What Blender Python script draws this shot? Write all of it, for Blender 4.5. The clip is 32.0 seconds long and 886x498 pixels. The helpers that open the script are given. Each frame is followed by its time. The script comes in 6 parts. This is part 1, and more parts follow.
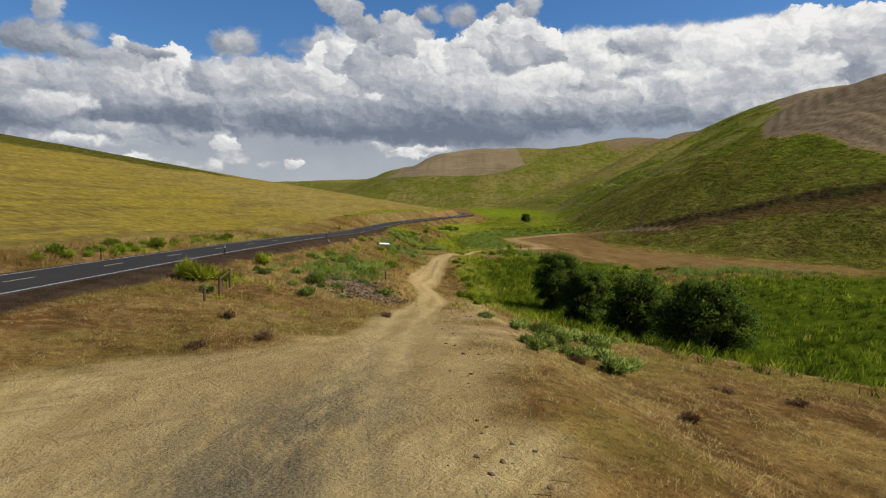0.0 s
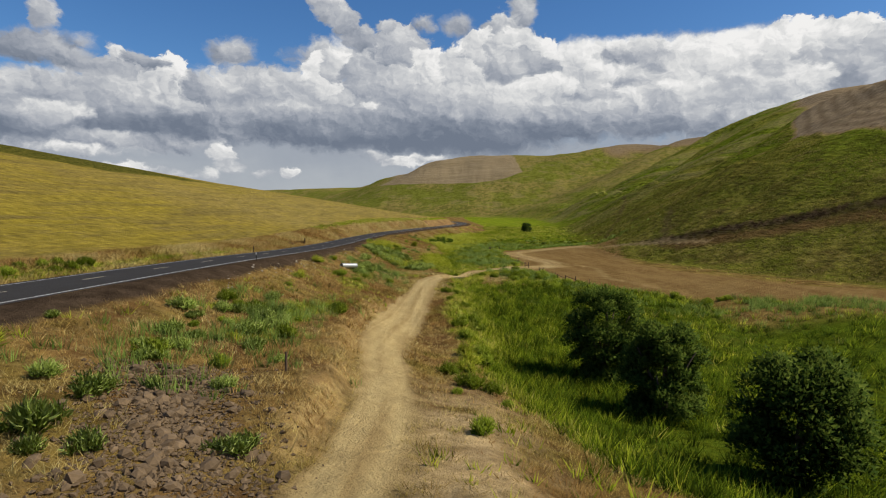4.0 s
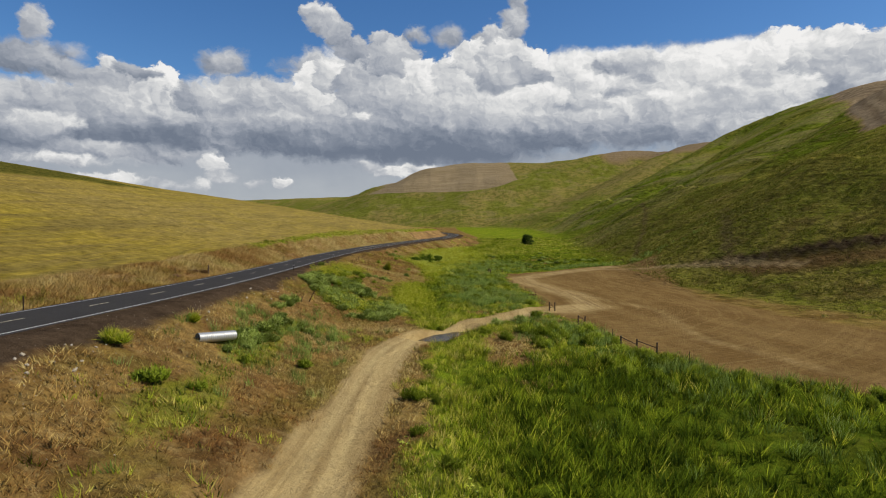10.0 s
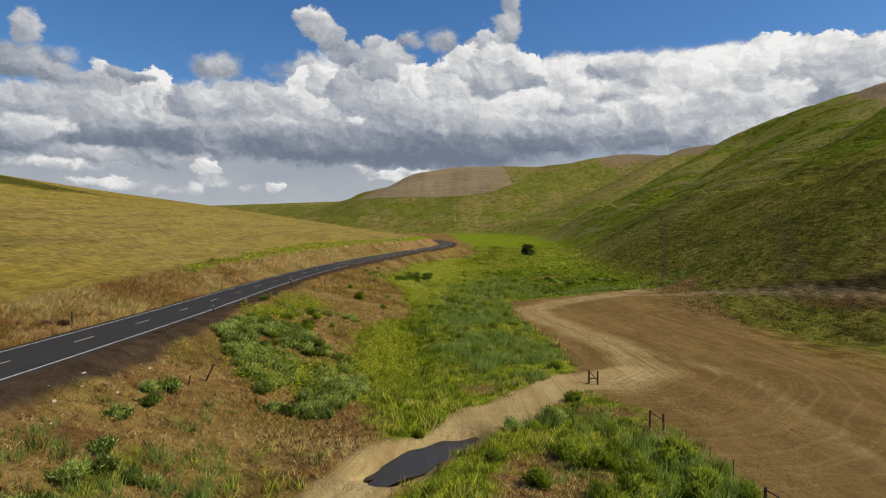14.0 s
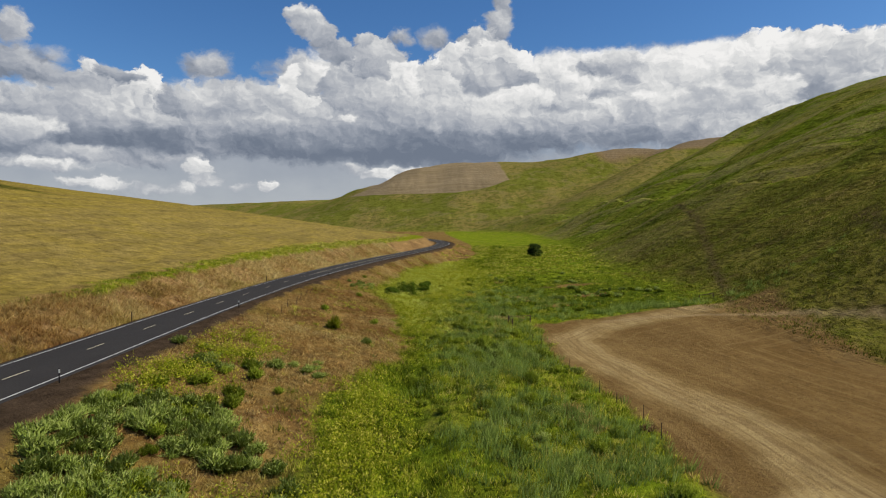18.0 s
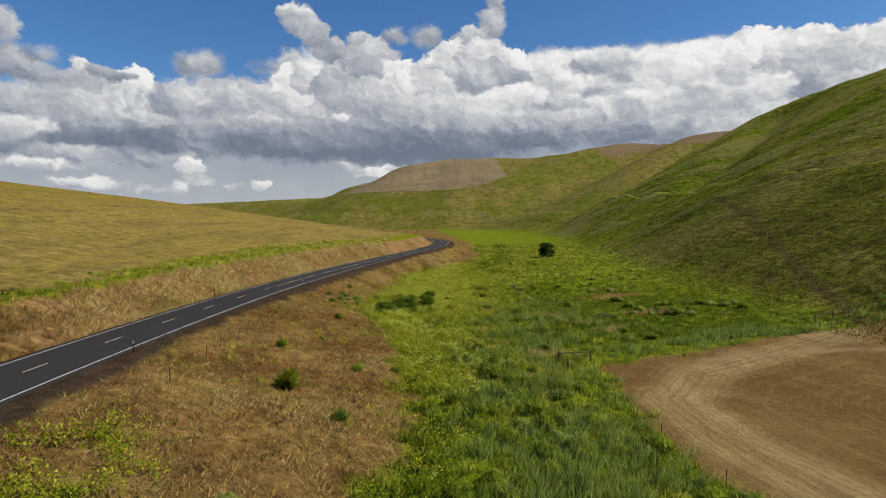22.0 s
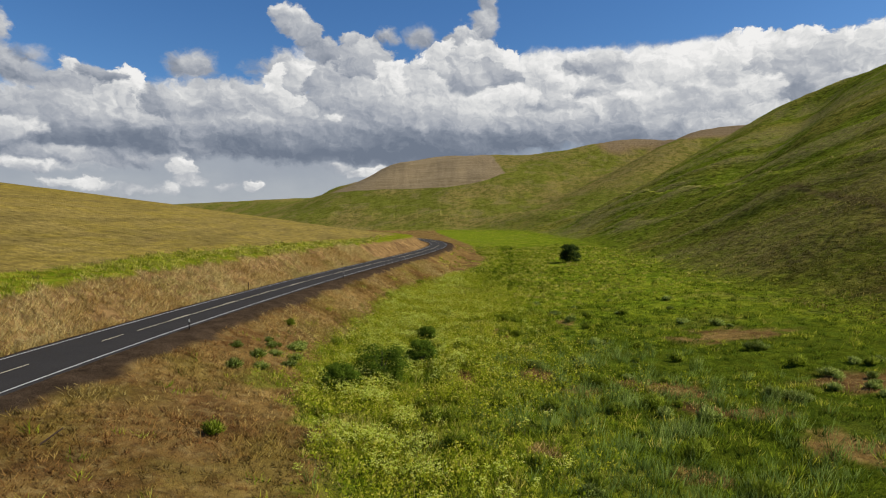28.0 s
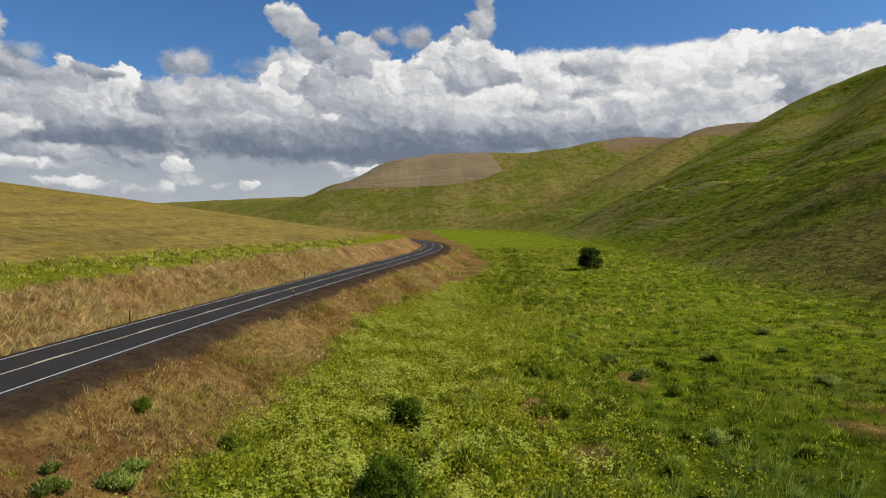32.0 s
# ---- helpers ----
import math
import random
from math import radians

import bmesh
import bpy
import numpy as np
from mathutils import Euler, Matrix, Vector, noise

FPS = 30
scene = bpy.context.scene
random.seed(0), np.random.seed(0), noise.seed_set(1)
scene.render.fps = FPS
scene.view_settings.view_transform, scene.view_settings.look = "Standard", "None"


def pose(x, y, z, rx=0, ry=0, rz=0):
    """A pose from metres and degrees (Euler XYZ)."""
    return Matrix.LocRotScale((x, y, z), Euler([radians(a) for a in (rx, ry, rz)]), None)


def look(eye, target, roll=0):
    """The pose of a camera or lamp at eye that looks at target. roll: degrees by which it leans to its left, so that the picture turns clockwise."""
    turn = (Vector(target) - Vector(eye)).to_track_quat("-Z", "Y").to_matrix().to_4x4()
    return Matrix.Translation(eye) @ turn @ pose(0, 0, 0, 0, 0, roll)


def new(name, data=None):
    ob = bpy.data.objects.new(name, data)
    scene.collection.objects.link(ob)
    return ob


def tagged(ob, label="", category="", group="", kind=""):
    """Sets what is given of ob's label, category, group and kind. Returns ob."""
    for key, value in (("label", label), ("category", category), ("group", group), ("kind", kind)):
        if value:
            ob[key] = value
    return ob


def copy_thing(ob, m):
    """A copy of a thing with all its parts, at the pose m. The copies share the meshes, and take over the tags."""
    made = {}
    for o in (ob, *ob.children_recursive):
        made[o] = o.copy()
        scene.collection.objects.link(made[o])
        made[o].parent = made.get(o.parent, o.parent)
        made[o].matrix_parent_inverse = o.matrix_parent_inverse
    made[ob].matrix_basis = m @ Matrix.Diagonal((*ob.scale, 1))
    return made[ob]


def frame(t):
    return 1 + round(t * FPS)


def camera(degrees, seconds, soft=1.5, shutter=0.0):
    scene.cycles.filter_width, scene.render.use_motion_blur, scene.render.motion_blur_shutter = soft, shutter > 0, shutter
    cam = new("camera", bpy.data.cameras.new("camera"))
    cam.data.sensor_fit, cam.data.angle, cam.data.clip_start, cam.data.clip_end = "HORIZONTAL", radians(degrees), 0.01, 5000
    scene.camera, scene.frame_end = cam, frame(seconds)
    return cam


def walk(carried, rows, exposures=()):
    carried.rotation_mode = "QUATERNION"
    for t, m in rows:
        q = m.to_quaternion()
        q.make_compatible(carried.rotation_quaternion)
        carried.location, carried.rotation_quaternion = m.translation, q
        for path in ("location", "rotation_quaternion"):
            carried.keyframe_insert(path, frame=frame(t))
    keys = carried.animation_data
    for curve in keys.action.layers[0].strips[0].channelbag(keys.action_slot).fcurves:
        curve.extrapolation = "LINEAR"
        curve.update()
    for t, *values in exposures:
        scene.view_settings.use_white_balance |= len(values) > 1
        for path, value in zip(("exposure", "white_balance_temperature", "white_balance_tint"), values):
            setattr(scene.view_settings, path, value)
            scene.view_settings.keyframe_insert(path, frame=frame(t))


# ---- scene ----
cam = camera(73.99, 32.0, soft=1.1)
PATH = [
    (0, pose(-0.006, -0.004, 8.796, 85.785, -0.520, 0.297)),
    (0.5, pose(0.094, 4.480, 8.663, 85.877, -0.514, 0.245)),
    (1, pose(0.218, 8.983, 8.546, 85.976, -0.509, 0.198)),
    (1.5, pose(0.380, 13.515, 8.453, 86.084, -0.505, 0.153)),
    (2, pose(0.584, 18.091, 8.392, 86.199, -0.505, 0.108)),
    (2.5, pose(0.829, 22.721, 8.377, 86.312, -0.513, 0.062)),
    (3, pose(1.100, 27.409, 8.427, 86.417, -0.524, 0.011)),
    (3.5, pose(1.371, 32.150, 8.553, 86.516, -0.521, -0.044)),
    (4, pose(1.622, 36.927, 8.733, 86.619, -0.490, -0.101)),
    (4.5, pose(1.853, 41.717, 8.907, 86.724, -0.448, -0.162)),
    (5.5, pose(2.309, 51.263, 9.055, 86.892, -0.420, -0.306)),
    (6.5, pose(2.745, 60.676, 9.000, 87.007, -0.427, -0.444)),
    (7.5, pose(3.125, 69.885, 8.970, 87.127, -0.375, -0.557)),
    (8.5, pose(3.501, 78.887, 9.072, 87.295, -0.320, -0.663)),
    (9.5, pose(3.925, 87.713, 9.254, 87.483, -0.292, -0.765)),
    (10.5, pose(4.389, 96.388, 9.512, 87.641, -0.298, -0.889)),
    (11.5, pose(4.854, 104.934, 9.972, 87.774, -0.285, -1.032)),
    (12.5, pose(5.310, 113.428, 10.668, 87.885, -0.239, -1.177)),
    (13.5, pose(5.717, 121.952, 11.451, 87.963, -0.242, -1.333)),
    (14.5, pose(5.912, 130.491, 12.094, 87.988, -0.238, -1.500)),
    (15.5, pose(5.791, 138.987, 12.393, 87.928, -0.143, -1.666)),
    (16.5, pose(5.447, 147.440, 12.422, 87.838, 0.033, -1.827)),
    (17.5, pose(5.034, 155.886, 12.361, 87.772, 0.197, -1.989)),
    (18.5, pose(4.623, 164.364, 12.253, 87.708, 0.280, -2.154)),
    (19.5, pose(4.219, 172.927, 12.078, 87.651, 0.351, -2.313)),
    (20.5, pose(3.818, 181.574, 11.893, 87.621, 0.412, -2.447)),
    (21.5, pose(3.451, 190.257, 11.744, 87.606, 0.452, -2.580)),
    (22.5, pose(3.161, 198.949, 11.534, 87.601, 0.504, -2.719)),
    (23.5, pose(3.005, 207.645, 11.235, 87.618, 0.586, -2.828)),
    (24.5, pose(3.020, 216.345, 10.944, 87.628, 0.654, -2.931)),
    (25.5, pose(3.180, 225.053, 10.731, 87.634, 0.660, -3.040)),
    (26.5, pose(3.449, 233.779, 10.606, 87.659, 0.624, -3.158)),
    (27.5, pose(3.775, 242.507, 10.516, 87.672, 0.568, -3.270)),
    (28.5, pose(4.140, 251.226, 10.417, 87.656, 0.528, -3.371)),
    (29.5, pose(4.629, 259.953, 10.317, 87.661, 0.499, -3.471)),
    (30.5, pose(5.248, 268.663, 10.203, 87.652, 0.421, -3.572)),
    (31.5, pose(5.877, 277.303, 10.125, 87.645, 0.339, -3.662)),
    (32, pose(6.185, 281.602, 10.111, 87.663, 0.307, -3.707)),
]
walk(cam, PATH)

# ---- light ----
SUN_TURN, SUN_UP = 98.0, 48.0      # degrees clockwise from straight ahead (+y), degrees above the ground
sun_way = Vector((math.sin(radians(SUN_TURN)) * math.cos(radians(SUN_UP)), math.cos(radians(SUN_TURN)) * math.cos(radians(SUN_UP)), math.sin(radians(SUN_UP))))
sun = new("sun", bpy.data.lights.new("sun", "SUN"))
sun.data.energy, sun.data.angle, sun.data.color = 4.3, radians(0.6), (1.0, 0.905, 0.70)
sun.matrix_world = look((0, 0, 300), Vector((0, 0, 300)) - sun_way)


# ---- node helpers ----
class Nodes:
    def __init__(self, tree):
        self.t = tree
        tree.nodes.clear()

    def add(self, kind, **inputs):
        n = self.t.nodes.new(kind)
        for k, v in inputs.items():
            self.feed(n, k, v)
        return n

    def feed(self, n, k, v):
        i = n.inputs[int(k[1:]) if k[0] == "i" and k[1:].isdigit() else k.replace("_", " ")]
        if isinstance(v, bpy.types.NodeSocket):
            self.t.links.new(v, i)
        else:
            i.default_value = v

    def math(self, op, a, b=0.0, c=0.0, clamp=False):
        n = self.add("ShaderNodeMath", i0=a, i1=b, i2=c)
        n.operation, n.use_clamp = op, clamp
        return n.outputs[0]

    def step(self, v, lo, hi):
        n = self.add("ShaderNodeMapRange", i0=v, i1=lo, i2=hi, i3=0.0, i4=1.0)
        n.interpolation_type = "SMOOTHSTEP"
        return n.outputs[0]

    def mix(self, f, a, b):
        n = self.t.nodes.new("ShaderNodeMix")
        n.data_type = "RGBA"
        n.clamp_factor = True
        for i, v in ((0, f), (6, a), (7, b)):
            if isinstance(v, bpy.types.NodeSocket):
                self.t.links.new(v, n.inputs[i])
            else:
                n.inputs[i].default_value = (*v, 1.0) if i else v
        return n.outputs[2]

    def noise(self, at, scale, detail=3.0, rough=0.55, warp=0.0):
        n = self.add("ShaderNodeTexNoise", Vector=at, Scale=scale, Detail=detail, Roughness=rough, Distortion=warp)
        return n.outputs[0]

    def voronoi(self, at, scale, detail=0.0, feature="F1"):
        n = self.t.nodes.new("ShaderNodeTexVoronoi")
        n.feature = feature
        for k, v in (("Vector", at), ("Scale", scale), ("Detail", detail)):
            self.feed(n, k, v)
        return n.outputs["Distance"]

    def scaled(self, at, x, y, z):
        n = self.t.nodes.new("ShaderNodeVectorMath")
        n.operation = "MULTIPLY"
        self.feed(n, "i0", at)
        n.inputs[1].default_value = (x, y, z)
        return n.outputs[0]

    def offset(self, at, v):
        n = self.t.nodes.new("ShaderNodeVectorMath")
        n.operation = "ADD"
        self.feed(n, "i0", at)
        self.feed(n, "i1", v)
        return n.outputs[0]

    def length(self, at):
        n = self.t.nodes.new("ShaderNodeVectorMath")
        n.operation = "LENGTH"
        self.feed(n, "i0", at)
        return n.outputs["Value"]

    def ramp(self, f, stops):
        n = self.add("ShaderNodeValToRGB", Fac=f)
        e = n.color_ramp.elements
        while len(e) < len(stops):
            e.new(0.5)
        for el, (p, c) in zip(e, stops):
            el.position = p
            el.color = (*c, 1.0) if isinstance(c, tuple) else (c, c, c, 1.0)
        return n.outputs[0]

    def mask(self, name):
        n = self.t.nodes.new("ShaderNodeAttribute")
        n.attribute_name = name
        return n.outputs["Fac"]

    def bump(self, h, strength, distance):
        return self.add("ShaderNodeBump", Height=h, Strength=strength, Distance=distance).outputs[0]


def material(name):
    m = bpy.data.materials.new(name)
    m.use_nodes = True
    return m, Nodes(m.node_tree)


def finish(n, colour, rough=0.85, normal=None, metal=0.0, spec=0.3, through_light=None):
    b = n.add("ShaderNodeBsdfPrincipled", Roughness=rough, Metallic=metal)
    b.inputs["Specular IOR Level"].default_value = spec
    n.feed(b, "Base Color", colour if isinstance(colour, bpy.types.NodeSocket) else (*colour, 1.0))
    if normal is not None:
        n.feed(b, "Normal", normal)
    out = b.outputs[0]
    if through_light is not None:
        tr = n.add("ShaderNodeBsdfTranslucent")
        n.feed(tr, "Color", colour if isinstance(colour, bpy.types.NodeSocket) else (*colour, 1.0))
        out = n.add("ShaderNodeMixShader", Fac=through_light, i1=out, i2=tr.outputs[0]).outputs[0]
    o = n.t.nodes.new("ShaderNodeOutputMaterial")
    n.t.links.new(out, o.inputs[0])


# ---- sky: blue air and banks of cumulus ----
world = bpy.data.worlds.new("sky")
scene.world = world
world.use_nodes = True
w = Nodes(world.node_tree)
SKY = 0.092
air = w.add("ShaderNodeTexSky")
air.sky_type, air.sun_disc = "NISHITA", False
air.sun_elevation, air.sun_rotation = radians(SUN_UP), radians(SUN_TURN)
air.altitude, air.air_density, air.dust_density, air.ozone_density = 500, 1.0, 0.6, 2.5
way = w.t.nodes.new("ShaderNodeTexCoord").outputs["Generated"]
xyz = w.add("ShaderNodeSeparateXYZ", Vector=way)
turn = w.math("MULTIPLY", w.math("ARCTAN2", xyz.outputs[0], xyz.outputs[1]), 180 / math.pi)
up = w.math("MULTIPLY", w.math("ARCSINE", xyz.outputs[2]), 180 / math.pi)
dome = w.add("ShaderNodeCombineXYZ", X=turn, Y=w.math("MULTIPLY", up, 1.25), Z=0.0).outputs[0]
curl = w.add("ShaderNodeTexNoise", Vector=dome, Scale=0.42, Detail=5.0, Roughness=0.6).outputs["Color"]
warped = w.offset(dome, w.scaled(curl, 3.2, 2.6, 0.0))


def billow(at, scale, detail):
    """Heaped round puffs on puffs, between about 0 and 1."""
    n = w.t.nodes.new("ShaderNodeTexVoronoi")
    n.normalize = True
    n.feature = "SMOOTH_F1"
    for k, v in (("Vector", at), ("Scale", scale), ("Detail", detail), ("Roughness", 0.5), ("Lacunarity", 2.2), ("Smoothness", 0.35)):
        w.feed(n, k, v)
    return w.math("SUBTRACT", 1.0, n.outputs["Distance"])


# puffs at two sizes, each once more a little towards the sun, to tell its lit side
puff, puff_lit = billow(warped, 0.30, 3.0), billow(w.offset(warped, (0.50, 0.55, 0.0)), 0.30, 3.0)
knob, knob_lit = billow(warped, 0.85, 2.0), billow(w.offset(warped, (0.16, 0.20, 0.0)), 0.85, 2.0)
fine = w.noise(warped, 0.8, 6.0, 0.62)
relief = w.math("ADD", w.math("MULTIPLY", w.math("SUBTRACT", puff, puff_lit), -1.0), w.math("MULTIPLY", w.math("SUBTRACT", knob, knob_lit), -0.6))
lump = w.math("ADD", w.math("ADD", w.math("MULTIPLY", w.math("SUBTRACT", puff, 0.66), 1.7), w.math("MULTIPLY", w.math("SUBTRACT", knob, 0.66), 0.9)), w.math("MULTIPLY", w.math("SUBTRACT", fine, 0.42), 1.3))
wide = w.noise(w.scaled(dome, 1.0, 1.15, 1.0), 0.21, 5.0, 0.55)
swirl = w.add("ShaderNodeSeparateXYZ", Vector=w.scaled(curl, 1.0, 1.0, 1.0))
turn_w = w.math("ADD", turn, w.math("MULTIPLY", w.math("SUBTRACT", swirl.outputs[0], 0.5), 2.6))
up_w = w.math("ADD", up, w.math("MULTIPLY", w.math("SUBTRACT", swirl.outputs[1], 0.5), 1.9))
TONES = [(0.0, (1.75, 2.1, 2.75)), (0.22, (2.5, 2.85, 3.5)), (0.42, (3.7, 4.0, 4.6)), (0.62, (5.3, 5.5, 5.85)), (0.82, (7.6, 7.65, 7.65)), (1.0, (9.6, 9.5, 9.35))]


place = w.add("ShaderNodeCombineXYZ", X=turn_w, Y=up_w, Z=0.0).outputs[0]


def vector(op, *values):
    n = w.t.nodes.new("ShaderNodeVectorMath")
    n.operation = op
    for k, v in enumerate(values):
        w.feed(n, "i%d" % k, v)
    return n.outputs["Value" if op in ("LENGTH", "DOT_PRODUCT") else "Vector"]


def head(under, cover, a, e, ra, re, tone, soft, ragged, square=False):
    """One heap of cloud about (turn, up) in degrees, lit from the upper right, greyer underneath: the sky's tone and cover with it."""
    q = vector("MULTIPLY_ADD", place, (1 / ra, 1 / re, 0.0), (-a / ra, -e / re, 0.0))
    far = w.math("SQRT", vector("LENGTH", vector("MULTIPLY", q, q))) if square else vector("LENGTH", q)
    size = min(ra, re)
    own = w.step(w.math("MULTIPLY_ADD", far, -size, ragged), -size - 0.5 * soft, -size + 0.5 * soft)
    lit = w.math("MULTIPLY_ADD", vector("DOT_PRODUCT", q, (0.09, 0.17, 0.0)), 1.0, tone)
    mixed = w.math("MULTIPLY_ADD", own, w.math("SUBTRACT", lit, under), under)
    return mixed, w.math("MAXIMUM", cover, own)


blue = w.add("ShaderNodeHueSaturation", Saturation=1.2, Value=0.94, Color=air.outputs[0]).outputs[0]
blue = w.scaled(blue, 0.88, 1.06, 1.24)
veil = w.mix(w.step(w.math("ADD", up, w.math("MULTIPLY", w.math("SUBTRACT", wide, 0.5), 8.0)), 0.5, 7.5), (4.7, 4.95, 5.3), (3.7, 4.0, 4.55))
colour = w.mix(w.math("MULTIPLY", w.step(w.math("ADD", up, w.math("MULTIPLY", fine, 4.0)), 12.5, 8.0), 0.95), blue, veil)
# heaps of cloud, the farther ones first: turn, up, half width, half height, tone, softness of the edge
BACK = [(19.6, 13.0, 12.4, 2.8, 0.84, 0.90), (33.8, 11.0, 8.6, 2.6, 0.74, 0.90), (-29.8, 8.2, 10.8, 2.8, 0.56, 0.80), (-12.8, 9.4, 13.2, 3.0, 0.56, 0.80), (3.9, 10.2, 12.9, 3.3, 0.62, 0.80), (22.1, 9.2, 12.3, 2.1, 0.66, 0.90)]
BASES = [(-3.8, 7.7, 13.3, 1.8, 0.1, 1.6), (3.4, 7.2, 7.1, 1.4, 0.04, 1.4), (-11.7, 7.9, 5.7, 0.9, 0.24, 1.2), (-27.1, 7.7, 5.7, 1.1, 0.14, 1.4), (-24.8, 8.5, 3.1, 0.9, 0.24, 1.2), (19.7, 8.2, 5.9, 1.0, 0.3, 1.3), (-34.0, 6.4, 3.5, 0.6, 0.2, 1.0), (-35.1, 5.3, 3.2, 0.4, 0.22, 0.8), (12.5, 8.0, 4.7, 1.0, 0.22, 1.2)]
LEFT = [(-34.4, 12.8, 2.2, 1.2, 0.44, 0.70), (-33.7, 15.3, 1.0, 1.4, 0.56, 0.50), (-31.9, 12.1, 1.8, 1.2, 0.42, 0.80), (-33.4, 9.8, 2.8, 1.2, 0.66, 0.90), (-28.1, 11.1, 3.2, 2.0, 0.56, 0.50), (-29.8, 9.6, 3.6, 1.4, 0.60, 1.00), (-28.6, 13.0, 0.9, 0.7, 0.78, 0.30), (-24.8, 11.4, 2.0, 2.0, 0.92, 0.25), (-23.4, 9.7, 1.8, 1.2, 0.72, 0.70), (-26.1, 12.6, 1.1, 0.5, 0.36, 0.40), (-27.4, 12.8, 1.0, 0.5, 0.40, 0.40), (-33.3, 7.8, 2.4, 0.7, 0.76, 0.60), (-29.8, 6.2, 2.5, 0.5, 0.62, 0.70), (-32.4, 5.1, 2.8, 0.3, 0.74, 0.50), (-31.3, 13.6, 0.5, 0.3, 0.40, 1.00)]
MIDDLE = [(-19.4, 14.0, 1.7, 1.0, 0.50, 0.80), (-16.8, 11.3, 5.5, 1.6, 0.60, 0.80), (-21.3, 11.0, 1.9, 1.3, 0.55, 0.90), (-9.1, 14.1, 4.2, 1.7, 0.66, 1.00), (-11.3, 12.8, 1.9, 1.7, 0.92, 0.30), (-9.9, 13.8, 1.4, 1.3, 0.86, 0.40), (-6.2, 13.5, 3.1, 2.9, 0.64, 0.50), (-4.3, 15.5, 2.4, 1.7, 0.62, 0.40), (-0.9, 13.1, 2.4, 2.2, 0.88, 0.40), (-3.2, 11.7, 3.4, 1.8, 0.62, 0.80), (-5.4, 17.1, 0.9, 0.6, 0.62, 0.30), (-7.9, 16.3, 1.4, 1.0, 0.54, 0.40), (-9.3, 17.5, 1.0, 0.9, 0.58, 0.40)]
WISPS = [(-10.6, 18.4, 1.4, 1.2, 0.66, 0.35), (-11.5, 19.1, 0.8, 0.6, 0.70, 0.30), (-1.9, 17.5, 0.9, 0.6, 0.44, 0.60), (1.3, 17.2, 1.3, 0.8, 0.42, 0.90), (-6.9, 10.0, 0.7, 0.5, 0.86, 0.40), (-14.8, 9.4, 3.5, 0.6, 0.66, 0.80), (-10.7, 8.9, 3.1, 0.6, 0.44, 1.00)]
TOWER = [(2.2, 13.6, 2.3, 2.3, 0.80, 0.50), (7.9, 20.5, 0.7, 1.8, 0.54, 0.60), (7.4, 18.3, 1.2, 1.3, 0.48, 0.50), (5.6, 17.0, 1.9, 1.4, 0.58, 0.40), (4.0, 15.5, 1.8, 1.5, 0.86, 0.35), (6.7, 15.5, 2.5, 1.5, 0.80, 0.35), (9.0, 15.2, 1.7, 1.3, 0.88, 0.25), (8.1, 13.7, 2.6, 1.3, 0.44, 0.35), (5.9, 13.5, 2.0, 1.2, 0.52, 0.60), (9.2, 11.9, 2.9, 1.0, 0.88, 0.50), (5.0, 11.2, 3.9, 1.2, 0.74, 0.80), (1.1, 10.8, 2.7, 1.2, 0.70, 0.80)]
RIGHT = [(18.7, 14.7, 2.2, 0.8, 0.6, 1.0), (17.2, 14.5, 1.5, 0.5, 0.58, 1.0), (19.3, 13.6, 0.8, 0.4, 0.58, 1.0), (34.9, 12.4, 6.5, 2.2, 0.74, 0.6), (30.3, 14.9, 1.6, 1.3, 0.94, 0.25), (29.0, 14.3, 0.9, 0.9, 0.92, 0.25), (29.8, 13.0, 1.6, 1.6, 0.8, 0.5), (33.0, 13.5, 2.0, 1.8, 0.82, 0.4), (34.9, 14.2, 2.0, 1.4, 0.9, 0.25), (34.0, 12.0, 1.7, 1.7, 0.52, 0.8), (37.2, 13.4, 1.6, 1.6, 0.8, 0.3), (39.8, 12.9, 2.0, 2.0, 0.78, 0.4), (31.2, 11.2, 2.1, 1.0, 0.84, 0.5), (25.5, 11.5, 2.8, 1.0, 0.76, 0.6)]
LUMPS = [(28.9, 10.8, 2.7, 0.8, 0.78, 0.60), (21.1, 11.2, 3.0, 0.7, 0.80, 0.60), (15.6, 11.3, 2.2, 0.7, 0.78, 0.60), (17.4, 12.1, 1.1, 0.4, 0.56, 0.50), (13.5, 11.0, 1.0, 0.4, 0.52, 0.50), (23.0, 10.1, 3.8, 0.7, 0.60, 0.80), (12.0, 9.9, 3.2, 0.6, 0.62, 0.80)]
LOW = [(-20.5, 5.4, 1.4, 1.0, 0.92, 0.30), (-19.6, 4.2, 1.2, 0.8, 0.72, 0.50), (-21.4, 3.4, 1.4, 0.6, 0.70, 0.60), (-14.5, 3.7, 1.2, 0.7, 0.84, 0.30), (-28.6, 3.8, 3.1, 0.6, 0.88, 0.35), (-23.0, 3.2, 2.8, 0.4, 0.70, 0.60), (-3.8, 5.2, 2.9, 0.8, 0.92, 0.35), (-6.5, 5.6, 1.7, 0.5, 0.74, 0.50), (-0.9, 5.5, 2.3, 0.5, 0.80, 0.50), (-17.3, 3.5, 1.2, 0.3, 0.60, 0.60), (-23.5, 5.5, 0.9, 0.3, 0.36, 0.50)]
